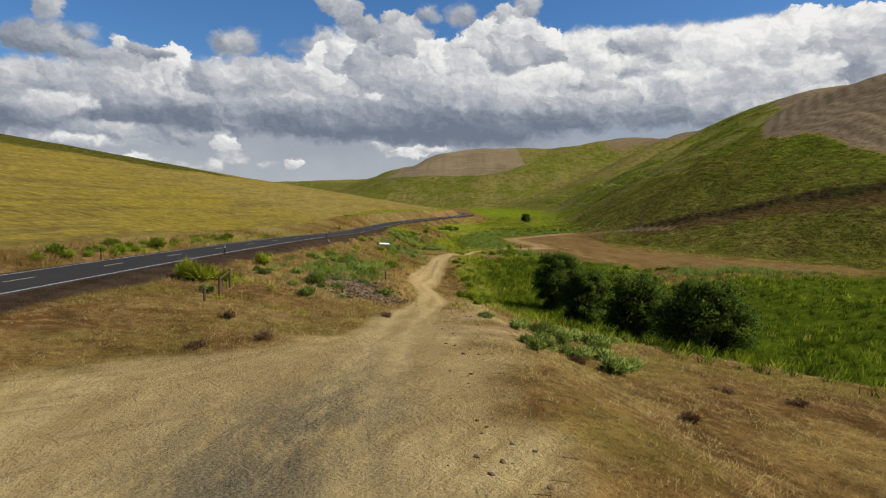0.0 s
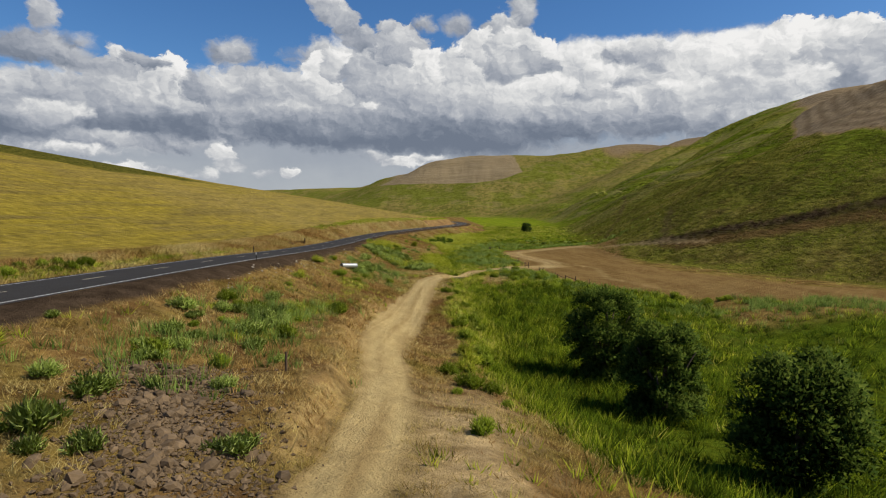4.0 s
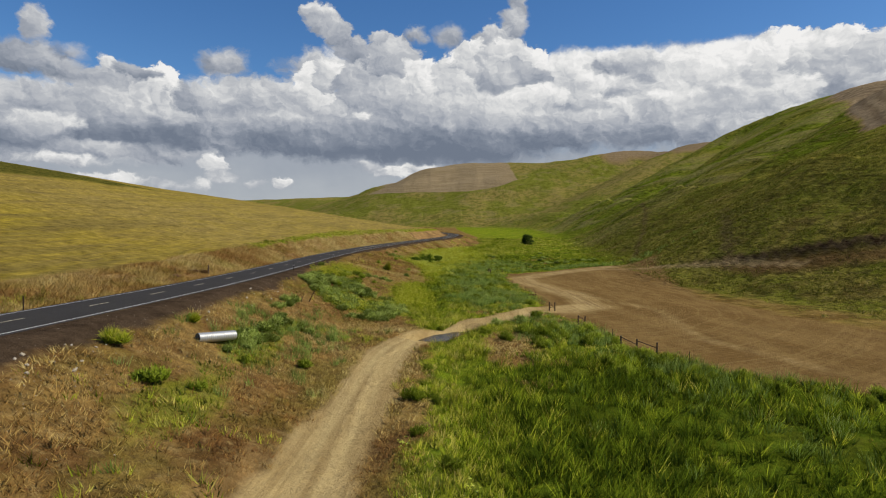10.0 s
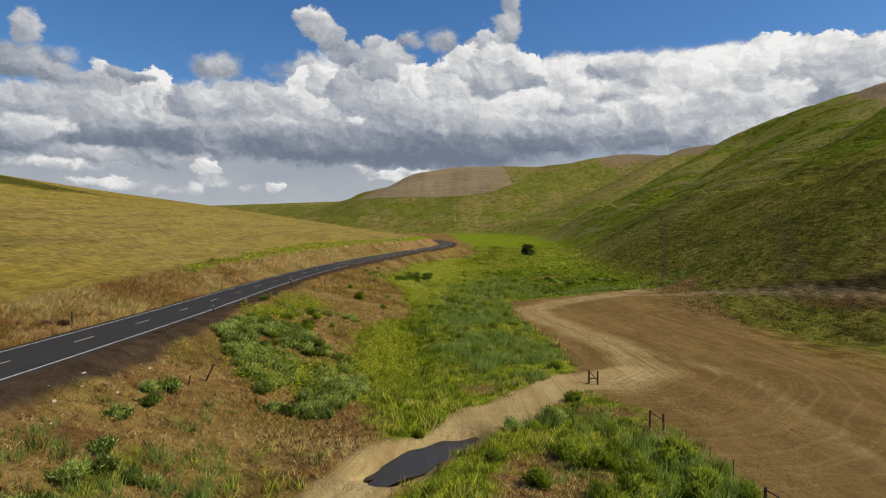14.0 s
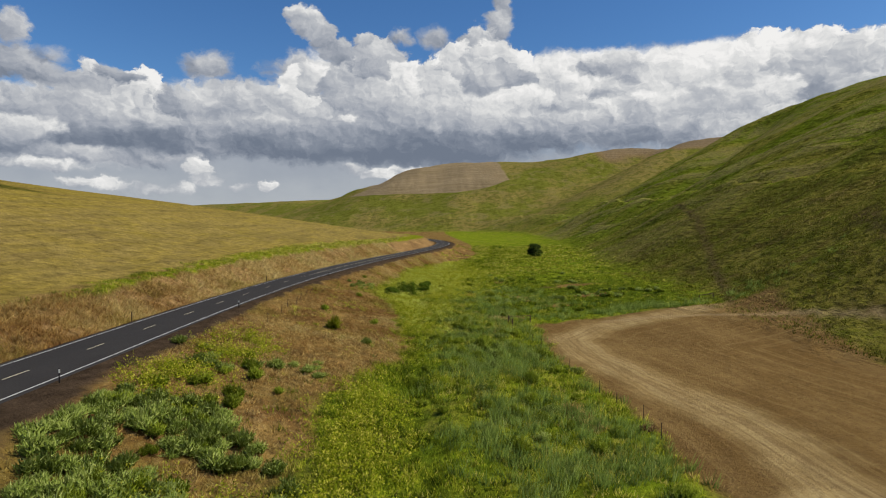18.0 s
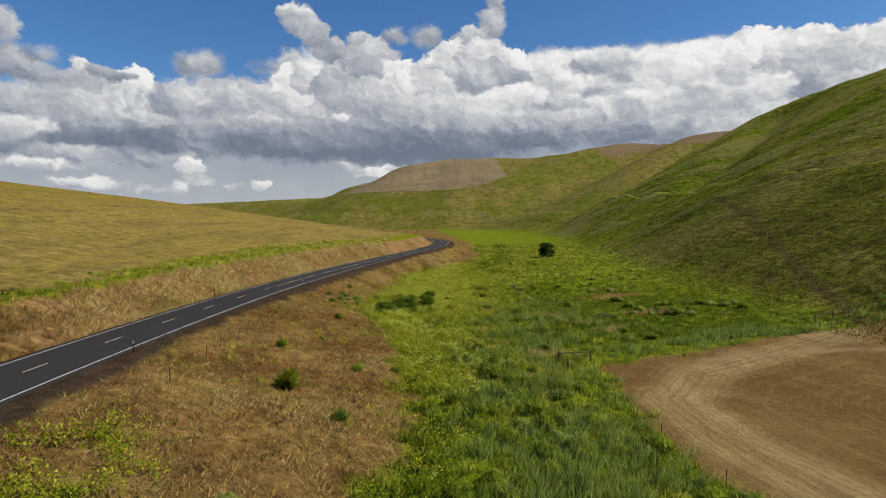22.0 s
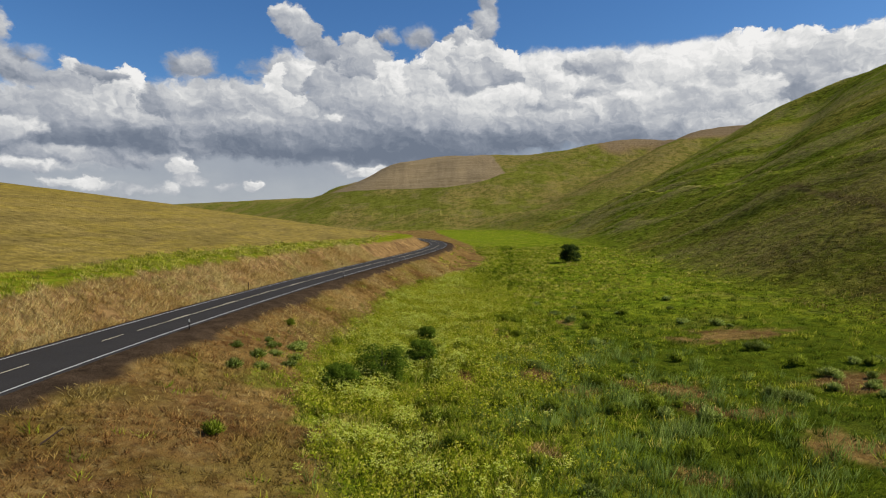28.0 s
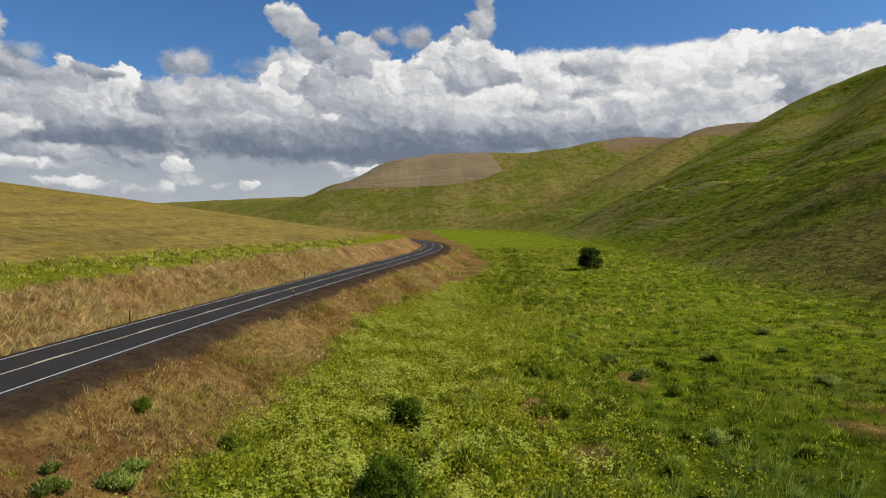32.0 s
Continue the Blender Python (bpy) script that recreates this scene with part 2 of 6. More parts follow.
# looser heaps that go on past the view, to the sides and behind
ROUND = [(-58, 12, 16, 6, 0.64, 0.8), (-95, 10, 24, 8, 0.60, 1.0), (-150, 12, 34, 8, 0.62, 1.0), (60, 11, 14, 6, 0.76, 0.8), (105, 9, 26, 5, 0.72, 1.0), (155, 12, 30, 8, 0.66, 1.0)]
calm, heaped, small_lump, low_lump = w.math("MULTIPLY", lump, 0.6), w.math("MULTIPLY", lump, 1.05), w.math("MULTIPLY", lump, 0.6), w.math("SUBTRACT", w.math("MULTIPLY", lump, 0.55), 0.22)
tone, cover = 0.5, 0.0
for row in ROUND + BACK:
    tone, cover = head(tone, cover, *row, calm, True)
for row in BASES:
    tone, cover = head(tone, cover, *row, calm)
for row in LEFT + MIDDLE + WISPS + TOWER + RIGHT + LUMPS:
    tone, cover = head(tone, cover, *row, heaped if min(row[2], row[3]) > 1.2 else small_lump)
for row in LOW:
    tone, cover = head(tone, cover, *row, low_lump)
tone = w.math("ADD", w.math("SUBTRACT", tone, 0.035), w.math("ADD", w.math("MULTIPLY", relief, 1.0), w.math("MULTIPLY", w.math("SUBTRACT", wide, 0.5), 0.5)))
colour = w.mix(cover, colour, w.ramp(tone, TONES))
back = w.add("ShaderNodeBackground", Color=colour, Strength=SKY)
wo = w.t.nodes.new("ShaderNodeOutputWorld")
w.t.links.new(back.outputs[0], wo.inputs[0])


# ---- plan of the valley ----
def smooth01(v):
    v = np.clip(v, 0.0, 1.0)
    return v * v * (3 - 2 * v)


def curve(keys, values, soft):
    """A smooth line through keys, as a function of one number."""
    u = np.arange(keys[0] - 200.0, keys[-1] + 200.0, 2.0)
    v = np.interp(u, keys, values)
    k = np.exp(-0.5 * (np.arange(-3 * soft, 3 * soft + 1, 2.0) / soft) ** 2)
    pad = len(k) // 2
    v = np.convolve(np.pad(v, pad, mode="edge"), k / k.sum(), mode="valid")[:len(u)]
    return lambda q: np.interp(q, u, v)


def soft_min(a, b, w):
    return 0.5 * (a + b - np.sqrt((a - b) ** 2 + w * w))


def soft_max(a, b, w):
    return 0.5 * (a + b + np.sqrt((a - b) ** 2 + w * w))


road_x = curve([-200, 0, 60, 130, 200, 250, 300, 350, 400, 450, 500, 550, 600, 650, 720, 800],
               [-42, -32, -31, -28.5, -28, -28.5, -25, -16.5, -6, 5.5, 15.5, 20, 17, 6, -22, -70], 16)
road_z = curve([-200, 60, 118, 160, 206, 250, 300, 360, 450, 600, 720, 900], [4, 3, 2.3, 1.0, 0.3, 0, 0.1, 0.4, 0.5, 1.2, 2.5, 4], 16)
bank_h = curve([-200, 120, 160, 200, 250, 300, 400, 500, 600, 900], [0.4, 0.6, 1.0, 1.8, 3.5, 4.4, 4.8, 4.4, 4, 3], 14)
fall = curve([-200, 45, 80, 110, 185, 215, 285, 315, 600], [0.07, 0.08, 0.22, 0.36, 0.40, 0.17, 0.17, 0.45, 0.4], 9)
floor_z = curve([-300, 330, 450, 1000, 1600, 3000], [-5, -5, -4, 3, 10, 22], 30)
crest_l = curve([-400, 0, 330, 400, 460, 545, 670, 800, 1100, 1500], [74, 72, 66, 57, 50, 44, 34, 22, 8, 6], 40)
crest_r = curve([-300, 300, 400, 480, 560, 760, 1100, 1260, 1500, 1800, 2300], [72, 75, 86, 101, 111, 119, 142, 130, 124, 100, 92], 50)
scarp_h = curve([100, 150, 165, 189, 203, 212, 222, 233, 250, 262], [46, 46, 45, 40, 33, 28.7, 25, 19.3, 14, 11], 4)
steep = curve([-300, 650, 1000, 2000], [0.60, 0.60, 0.42, 0.40], 60)
TOE = np.array([(330, -300), (210, -50), (135, 60), (100, 135), (68, 200), (58, 265), (62, 300), (71, 393), (90, 500), (104, 600),
                (112, 700), (118, 850), (95, 920), (20, 960), (-100, 1020), (-200, 1090), (-285, 1250), (-330, 1480), (-520, 1900), (-1000, 2300), (-2600, 3600)], float)


# draws that part one spur of the hills from the next: from, to, depth, half width
DRAWS = [((112, 770), (470, 1010), 0.34, 52.0), ((30, 930), (400, 1180), 0.30, 56.0), ((84, 470), (300, 660), 0.14, 26.0), ((64, 330), (260, 420), 0.10, 18.0), ((-60, 980), (60, 1300), 0.05, 34.0)]


# swells and hollows of the far crests: x, y, half width, half length, height
SWELLS = [(372, 1236, 60, 70, 10.0), (215, 1262, 75, 80, -8.0), (-30, 1338, 45, 60, 8.0), (-158, 1690, 70, 90, 9.0), (-310, 2045, 110, 120, -14.0), (318, 660, 70, 90, 4.0)]


def toe_line():
    out = [TOE[0]]
    for i in range(len(TOE) - 1):
        p0, p1, p2, p3 = (TOE[min(max(i + k, 0), len(TOE) - 1)] for k in (-1, 0, 1, 2))
        for u in (0.25, 0.5, 0.75, 1.0):
            out.append(0.5 * (2 * p1 + (p2 - p0) * u + (2 * p0 - 5 * p1 + 4 * p2 - p3) * u * u + (3 * p1 - p0 - 3 * p2 + p3) * u ** 3))
    return np.array(out)


TOE_LINE = toe_line()


def hill_depth(x, y):
    """How far a place lies inside the right-hand hill, past its foot; -40 for all of the valley floor well away from it."""
    x, y = np.asarray(x, float), np.asarray(y, float)
    near = (x > 18) | (y > 850)
    out = np.full(x.shape, -40.0)
    if near.any():
        out[near] = depth_past_foot(x[near], y[near])
    return out


def depth_past_foot(x, y):
    best, odd = np.full(x.shape, 1e9), np.zeros(x.shape, bool)
    ring = np.vstack([TOE_LINE, [(6000, 3600), (6000, -4000), (330, -4000)], TOE_LINE[:1]])
    for k, (a, b) in enumerate(zip(ring[:-1], ring[1:])):
        e = b - a
        if k < len(TOE_LINE) - 1:
            u = np.clip(((x - a[0]) * e[0] + (y - a[1]) * e[1]) / (e @ e), 0, 1)
            best = np.minimum(best, np.hypot(x - a[0] - u * e[0], y - a[1] - u * e[1]))
        if e[1]:
            odd ^= ((a[1] > y) != (b[1] > y)) & (x < e[0] * (y - a[1]) / e[1] + a[0])
    return np.where(odd, best, -best)


def ribs(x, y, h):
    """Low ribs that run aslant down the hillside: 1 on their crests."""
    out = np.full(np.shape(x), 0.62)
    on = (h > 5) & (y > 290) & (y < 1000)
    if on.any():
        y, h = y[on], h[on]
        reach = smooth01((y - 290) / 90) * smooth01((1000 - y) / 200)
        out[on] = 0.62 + (0.38 - np.abs(2 * patchy(h + 0.5 * y, (y - 0.5 * h) * 0.10, 24.0, 51, 3) - 1)) * reach
    return out


def height(x, y):
    x, y = np.asarray(x, float), np.asarray(y, float)
    slope = (road_x(y + 2) - road_x(y - 2)) / 4
    d = (x - road_x(y)) / np.sqrt(1 + slope ** 2)
    zr, zf = road_z(y), floor_z(y)
    # left of the road: ditch, cut bank, field
    e = -d
    s = np.maximum(e - 15, 0)
    top = crest_l(y)
    rise = top * (1 - np.exp(-(s / 205.0) ** 1.3))
    left = zr - 0.35 * smooth01((e - 4.4) / 1.2) * (1 - smooth01((e - 6) / 2)) + bank_h(y) * smooth01((e - 6.0) / 8.5) + rise
    left = left - 0.06 * np.maximum(s - 330, 0)
    # right of the road: shoulder, embankment, valley floor with the raised apron
    h = hill_depth(x, y)
    zv = zf + 0.055 * np.maximum(h + 32, 0) * smooth01((h + 32) / 20) * smooth01((y - 225) / 40) * (h < 60) + 6.9 * smooth01((100 - y) / 85) * smooth01((24 - x) / 22)
    zv = zv - 3.3 * smooth01((x - 3) / 11) * smooth01((165 - y) / 60) * smooth01((y - 10) / 40) * smooth01((66 - x) / 22) - 0.9 * smooth01((150 - y) / 50) * smooth01((y - 70) / 25)
    emb = zr - 0.05 * np.maximum(d - 4.3, 0) - fall(y) * np.maximum(d - 6.5, 0)
    right = soft_max(emb, zv, 0.6)
    # low cut bank where the track was dug into the slope
    q = track_x(y) - track_half(y) - 0.4 - x
    right = right + 0.85 * smooth01(q / 1.1) * smooth01((7.0 - q) / 6.0) * smooth01((y - 56) / 8) * smooth01((132 - y) / 18) * (d > 6)
    # creek bed
    cx = creek_x(y)
    right = right - 0.8 * np.exp(-((x - cx) / 2.2) ** 2) * smooth01((y - 60) / 40) * smooth01((560 - y) / 60)
    # right-hand hill
    hp = np.maximum(h, 0)
    scarp = 1.7 * smooth01((hp - scarp_h(y) + 3.6) / 3.6) * smooth01((254 - y) / 30) * smooth01((y - 110) / 50)
    k = steep(y)
    up = k * (np.sqrt(hp ** 2 + 12 ** 2) - 12) + scarp
    gul = np.sin(y / 23.0 + 0.02 * x) + 0.6 * np.sin(y / 9.5 + 0.05 * x + 1.3)
    up = up + 0.012 * np.minimum(hp, 90) * gul
    for (ax, ay), (bx, by), deep, wide in DRAWS:
        ex, ey = bx - ax, by - ay
        u = np.clip(((x - ax) * ex + (y - ay) * ey) / (ex * ex + ey * ey), 0, 1)
        up = up * (1 - deep * np.exp(-(np.hypot(x - ax - u * ex, y - ay - u * ey) / wide) ** 2))
    hill = soft_min(zv + up, crest_r(y) + 0.035 * hp, 14) 
    for a, b, c, e, tall in SWELLS:
        hill = hill + tall * np.exp(-(((x - a) / c) ** 2 + ((y - b) / e) ** 2))
    hill = hill + 4.6 * (ribs(x, y, h) - 0.62) * smooth01((hp - 10) / 30) * smooth01((150 - hp) / 50)
    hill = np.where(h > 0, hill, -99.0)
    base = np.maximum(np.where(d < 0, left, right), hill)
    flat = np.maximum(smooth01((np.abs(d) - 4.3) / 0.8), smooth01((y - 730) / 40))
    return (zr - 0.03) * (1 - flat) + base * flat


creek_x = curve([-100, 40, 100, 150, 172, 214, 262, 316, 360, 400, 470, 600], [16, 14, 9, 7, 5, 4, 2, 5, 14, 26, 42, 62], 9)


# ---- numbers that repeat in the plan ----
def lattice(ix, iy, seed):
    v = np.sin(ix * 127.1 + iy * 311.7 + seed * 74.7) * 43758.5453
    return v - np.floor(v)


def patchy(x, y, size, seed=0, octaves=3):
    """Soft random patches between 0 and 1."""
    total, amp, norm = 0.0, 1.0, 0.0
    for o in range(octaves):
        u, v = x / size * 2 ** o, y / size * 2 ** o
        i, j = np.floor(u), np.floor(v)
        fu, fv = smooth01(u - i), smooth01(v - j)
        n = (lattice(i, j, seed + o) * (1 - fu) + lattice(i + 1, j, seed + o) * fu) * (1 - fv) + (lattice(i, j + 1, seed + o) * (1 - fu) + lattice(i + 1, j + 1, seed + o) * fu) * fv
        total, norm, amp = total + n * amp, norm + amp, amp * 0.5
    return total / norm


def line_distance(x, y, line):
    best = np.full(np.shape(x), 1e9)
    for (ax, ay), (bx, by) in zip(line[:-1], line[1:]):
        ex, ey = bx - ax, by - ay
        u = np.clip(((x - ax) * ex + (y - ay) * ey) / (ex * ex + ey * ey), 0, 1)
        best = np.minimum(best, np.hypot(x - ax - u * ex, y - ay - u * ey))
    return best


def inside(x, y, ring):
    odd = np.zeros(np.shape(x), bool)
    for (ax, ay), (bx, by) in zip(ring, ring[1:] + ring[:1]):
        if ay != by:
            odd ^= ((ay > y) != (by > y)) & (x < (bx - ax) * (y - ay) / (by - ay) + ax)
    return odd


def area(x, y, ring, soft):
    """1 well inside a ring, 0 outside, with a soft and ragged edge."""
    d = line_distance(x, y, ring + ring[:1])
    d = np.where(inside(x, y, ring), d, -d) + (patchy(x, y, 4.0, 5) - 0.5) * soft * 1.6
    return smooth01(d / soft + 0.5)


track_x = curve([-60, 13, 33, 40, 50, 58, 66, 75, 83, 97, 112, 128, 145, 153, 160, 168], [-6, -3.5, -3.0, -3.1, -2.2, -1.5, -1.4, -1.9, -3.1, -4.2, -3.5, -2.7, -1.6, -1.3, -0.4, 3.2], 3)
track_half = curve([-60, 20, 33, 41, 50, 60, 75, 84, 97, 112, 132, 151, 168], [3.0, 3.0, 2.8, 2.1, 1.9, 1.7, 1.8, 2.1, 2.3, 2.8, 2.7, 2.5, 2.6], 4)
APRON = [(-60, -80), (-24, 18), (-15, 24), (-9, 29), (-4, 36), (0.5, 37), (2.5, 25), (3, 8), (9, -80)]
LANE = [(-60, 6), (-40, 9), (-22, 15), (-12, 22), (-6, 31), (-3.4, 44), (-3.2, 60)]
PLOUGHED = [(140, 60), (142, 200), (143, 243), (147, 272), (153, 291), (170, 322), (192, 360), (246, 436), (262, 480), (300, 522), (520, 545), (520, 60)]
SIDE_PATH = [(37, 261.7), (46, 262), (55, 261), (63.2, 258.2), (67.6, 253.6), (72.2, 244.6), (77.9, 233.5), (82, 223.3), (84, 217.5)]
GULLY_TRAIL = [(98, 282), (92, 268.4), (86, 256), (82, 247.6), (76.2, 233.9)]
SCRUB_EDGE = ([-300, 225, 250, 275, 290, 365, 600], [146, 140, 136, 128, 114, 112, 112])
HILL_TRAIL = [(63.7, 269.5), (70.2, 284.7), (79.1, 307.8), (89, 330), (99.8, 358.4), (112.5, 393), (126, 447)]
# ploughed crown of the far hill: sill height, bend from x, bend, east edge
FAR_SILL = (69.0, -54.5, 22.0, 157.0)
LOT = [(23, 228), (22.5, 250), (26, 263), (44, 267), (60, 272), (71, 269), (62, 230), (57, 206), (60, 182), (74, 156), (97, 138), (92, 126),
       (60, 139), (35, 149), (27.5, 162), (26, 178), (22, 190), (24.5, 205)]
FORD = [(2.5, 168), (8, 174), (14, 181), (23, 190), (30, 194)]
WORN = [(60, 270), (46, 262), (34, 257), (27.5, 248), (27, 238), (29.5, 224), (33, 210), (32.5, 195), (27, 189), (22, 189)]
WORN_TOO = [(29.5, 224), (34, 212), (42, 190), (38, 165), (45, 150)]
# patches of weeds on the dry slopes, and thin dry patches in the meadow: x, y, half width, half length
WEEDS = [(-12.5, 131, 2.4, 7), (-12, 98, 3, 9), (-13, 146, 3, 5), (-12.5, 82, 2.5, 6), (-14.5, 152, 2.5, 4), (-13, 160, 2, 5), (-8.5, 300, 2.5, 5), (-19.5, 52, 2.0, 3)]
THIN = [(13, 160, 4.2, 10), (-9, 214, 4.2, 6), (-5, 206, 2.0, 3), (28, 300, 4, 5), (46, 298, 5, 4), (15, 255, 2.5, 4), (20, 270, 4, 4), (31, 292, 5, 2.5), (18, 318, 2.5, 3), (34, 284, 3, 3), (19, 212, 2.0, 6), (13, 286, 1.6, 1.8), (9.5, 303, 1.0, 4), (22, 281, 2.2, 1.5), (16, 276, 1.2, 2.0), (47, 322, 7, 5), (16.2, 327, 1.3, 4.5), (17, 306, 2.6, 2.2), (19.5, 300, 2.6, 2), (28, 337, 1.6, 3), (11, 187, 2.2, 2.2), (24.6, 172, 1.8, 6), (20.5, 179, 3.5, 1.8)]
lush_left = curve([40, 60, 100, 150, 166, 178, 190, 205, 222, 232, 240, 249, 258, 267, 282, 300, 312, 334, 360, 398, 440, 480, 600, 900],
                  [60, 11, 2.2, 1.5, 2.5, 0, -5, -7, -5.5, -1, 1.0, 1.4, 0.4, -1.0, -3.6, -8, -9, -5, -1, 9, 24, 34, 40, 34], 5)
lush_near = curve([-5, 1, 6, 11, 25, 60, 120], [112, 106, 68, 52, 46, 42, 36], 2)


def along(x, y):
    slope = (road_x(y + 2) - road_x(y - 2)) / 4
    return (x - road_x(y)) / np.sqrt(1 + slope ** 2)


def zones(x, y, z):
    """What covers the ground at a place, each between 0 and 1."""
    d, h = along(x, y), hill_depth(x, y)
    rib = ribs(x, y, h)
    rag = (patchy(x, y, 3.0, 11) - 0.5) * (1 - smooth01((y - 520) / 200))
    scrub_at = np.interp(y, *SCRUB_EDGE)
    dx = np.abs(x - track_x(y)) + rag * 1.0
    track = smooth01((track_half(y) + 0.5 - dx) / 0.9) * (y < 169)
    track = np.maximum(track, smooth01((3.6 + rag * 2 - line_distance(x, y, FORD)) / 1.4))
    path = smooth01((1.25 + rag * 0.3 - line_distance(x, y, SIDE_PATH)) / 0.7)
    apron = area(x, y, APRON, 3.0)
    lot = area(x, y, LOT, 2.2)
    lush = smooth01((x - lush_left(y) + rag * 5) / 3.0) * smooth01((y - lush_near(x) + rag * 8) / 6.0) * smooth01((14 - h + rag * 10) / 14) * (d > 6)
    lush = lush * (1 - lot) * (1 - track) * (1 - path) * (1 - 0.92 * smooth01((x - 44) / 6) * smooth01((y - 118) / 12) * smooth01((272 - y) / 5))
    field = smooth01((-d - 15.5 + rag * 3) / 3) * (1 - smooth01(h / 8 + 0.5)) * (1 - smooth01((-d - scrub_at + rag * 5) / 3) * smooth01((385 - y) / 14))
    verge = smooth01((-d - 11.8 + rag * 2.5) / 1.5) * smooth01((19 + 5 * smooth01((y - 280) / 80) + rag * 6 + d) / 3) * smooth01((y - 215) / 40)
    low = smooth01((735 - y) / 12)
    gravel = smooth01((np.abs(d) - 3.9) / 0.3) * smooth01((7.6 + rag * 2 + 0.8 * smooth01((y - 285) / 15) + 1.3 * smooth01((215 - y) / 20) - d) / 1.2) * (d > 0) + smooth01((-d - 3.9) / 0.3) * smooth01((5.3 + rag + d) / 0.8) * (d < 0)
    plow = area(x, y, PLOUGHED, 2.5) * (z > 20)
    plow = np.maximum(plow, smooth01((z - 128) / 4) * smooth01((x - 315) / 15) * (y > 850)) * (h > 0)
    s = h - scarp_h(y) + rag * 2.5
    reach = smooth01((256 - y) / 12) * smooth01((y - 120) / 40)
    scarp = smooth01((s + 3.6) / 1.6) * smooth01((0.6 - s) / 1.2) * reach * (0.45 + 0.55 * smooth01((patchy(x, y, 9, 19) - 0.35) / 0.2))
    cut = smooth01((s + 12) / 4) * smooth01((h - 12) / 3) * smooth01((-s - 1.5) / 3) * reach * 0.85
    trodden = np.maximum(smooth01((1.5 + rag * 0.8 - line_distance(x, y, HILL_TRAIL)) / 0.9) * 0.75, smooth01((2.2 + rag * 3 - line_distance(x, y, GULLY_TRAIL)) / 1.6) * 0.7)
    wild = np.maximum(smooth01((h + 6 + rag * 8) / 10) * (1 - plow), smooth01((-d - scrub_at + rag * 5) / 3) * smooth01((385 - y) / 14))
    verge = np.maximum(verge, 0.95 * np.exp(-((d + 8.3 + rag * 2) / 2.0) ** 2) * smooth01((y - 60) / 12) * smooth01((165 - y) / 25) * smooth01((patchy(x, y * 0.4, 9, 17) - 0.30) / 0.2))
    worn = smooth01((4.6 + rag * 2.5 - line_distance(x, y, WORN)) / 3.6) * lot * (0.55 + 0.45 * patchy(x * 2, y * 0.6, 3, 15))
    worn = np.maximum(worn, 0.55 * smooth01((1.6 + rag * 2 - line_distance(x, y, WORN_TOO)) / 2.0) * lot)
    grit = np.exp(-(((x + 4.6 + (y - 17) * -0.12) / 3.2) ** 2 + ((y - 15) / 11.0) ** 2))
    weeds = sum(np.exp(-(((x - a) / c) ** 2 + ((y - b) / e) ** 2)) for a, b, c, e in WEEDS)
    lush = np.maximum(lush, smooth01((weeds + rag * 0.8 - 0.35) / 0.4) * 0.6 * (1 - track))
    thin = sum(np.exp(-(((x - a) / c) ** 2 + ((y - b) / e) ** 2)) for a, b, c, e in THIN)
    lush = lush * (1 - smooth01((thin + rag * 1.2 - 0.35) / 0.35))
    parched = smooth01((95 - h) / 70) * smooth01((560 - y) / 260) * (h > -20)
    far = smooth01((y - 820) / 160)
    rows = np.where(y > 760, z * 1.3, line_distance(x, y, PLOUGHED[:8]))
    # where shade over the right-hand meadow is put into the ground's colour
    meadow_shade = np.maximum(smooth01((x - 6) / 8) * smooth01((170 - y) / 15), smooth01((x - 15) / 10) * smooth01((y - 268) / 10) * smooth01((350 - y) / 40)) * smooth01((4 - h) / 10)
    q = track_x(y) - track_half(y) - 0.4 - x
    straw = smooth01((q + 0.3 + rag) / 0.5) * smooth01((1.9 + rag * 1.6 - q) / 0.8) * smooth01((y - 56) / 6) * smooth01((132 - y) / 14) * (0.5 + 0.5 * smooth01((patchy(x, y, 4, 29) - 0.3) / 0.2))
    lane = np.where(y > 44, np.abs(x - track_x(y) + 0.3 * np.sin(y / 11)), line_distance(x, y, LANE))
    pale = np.exp(-((x - 3.0) / 4.2) ** 2) * smooth01((y - 28) / 10) * smooth01((86 - y) / 16) * smooth01((8.5 - x) / 2) * smooth01((patchy(x, y, 3, 23) + 0.1 - 0.3) / 0.3)
    return dict(scrub=smooth01((-d - scrub_at + rag * 5) / 3) * smooth01((385 - y) / 14), lane=lane, straw=straw, crest=smooth01((rib - 0.80) / 0.16), hollow=smooth01((0.52 - rib) / 0.30), far=far, pale=pale, meadow_shade=meadow_shade, tread=line_distance(x, y, WORN), cut=cut, trodden=trodden, rows=rows, brown=smooth01((-d - 14) / 4) * smooth01((150 + d + rag * 30) / 90) * smooth01((y - 215) / 60), path=path, worn=worn, grit=grit, parched=parched, track=track, apron=apron * (d > 7), lot=lot, lush=lush, field=field, verge=verge * low, gravel=gravel * low, plow=plow,
                scarp=scarp, wild=wild, bankside=smooth01((-d - 4.8) / 0.8) * smooth01((22 + d) / 3) * (1 - field) * low, rut=np.exp(-((np.abs(x - track_x(y) + 0.15 * np.sin(y / 7)) - 0.95) / 0.42) ** 2) * (y < 168) * (y > -20))


def steps_out(start, stop, first, growth):
    out, v, s = [], start, first
    while abs(v - start) < abs(stop - start):
        s *= growth
        v += s if stop > start else -s
        out.append(v)
    return out


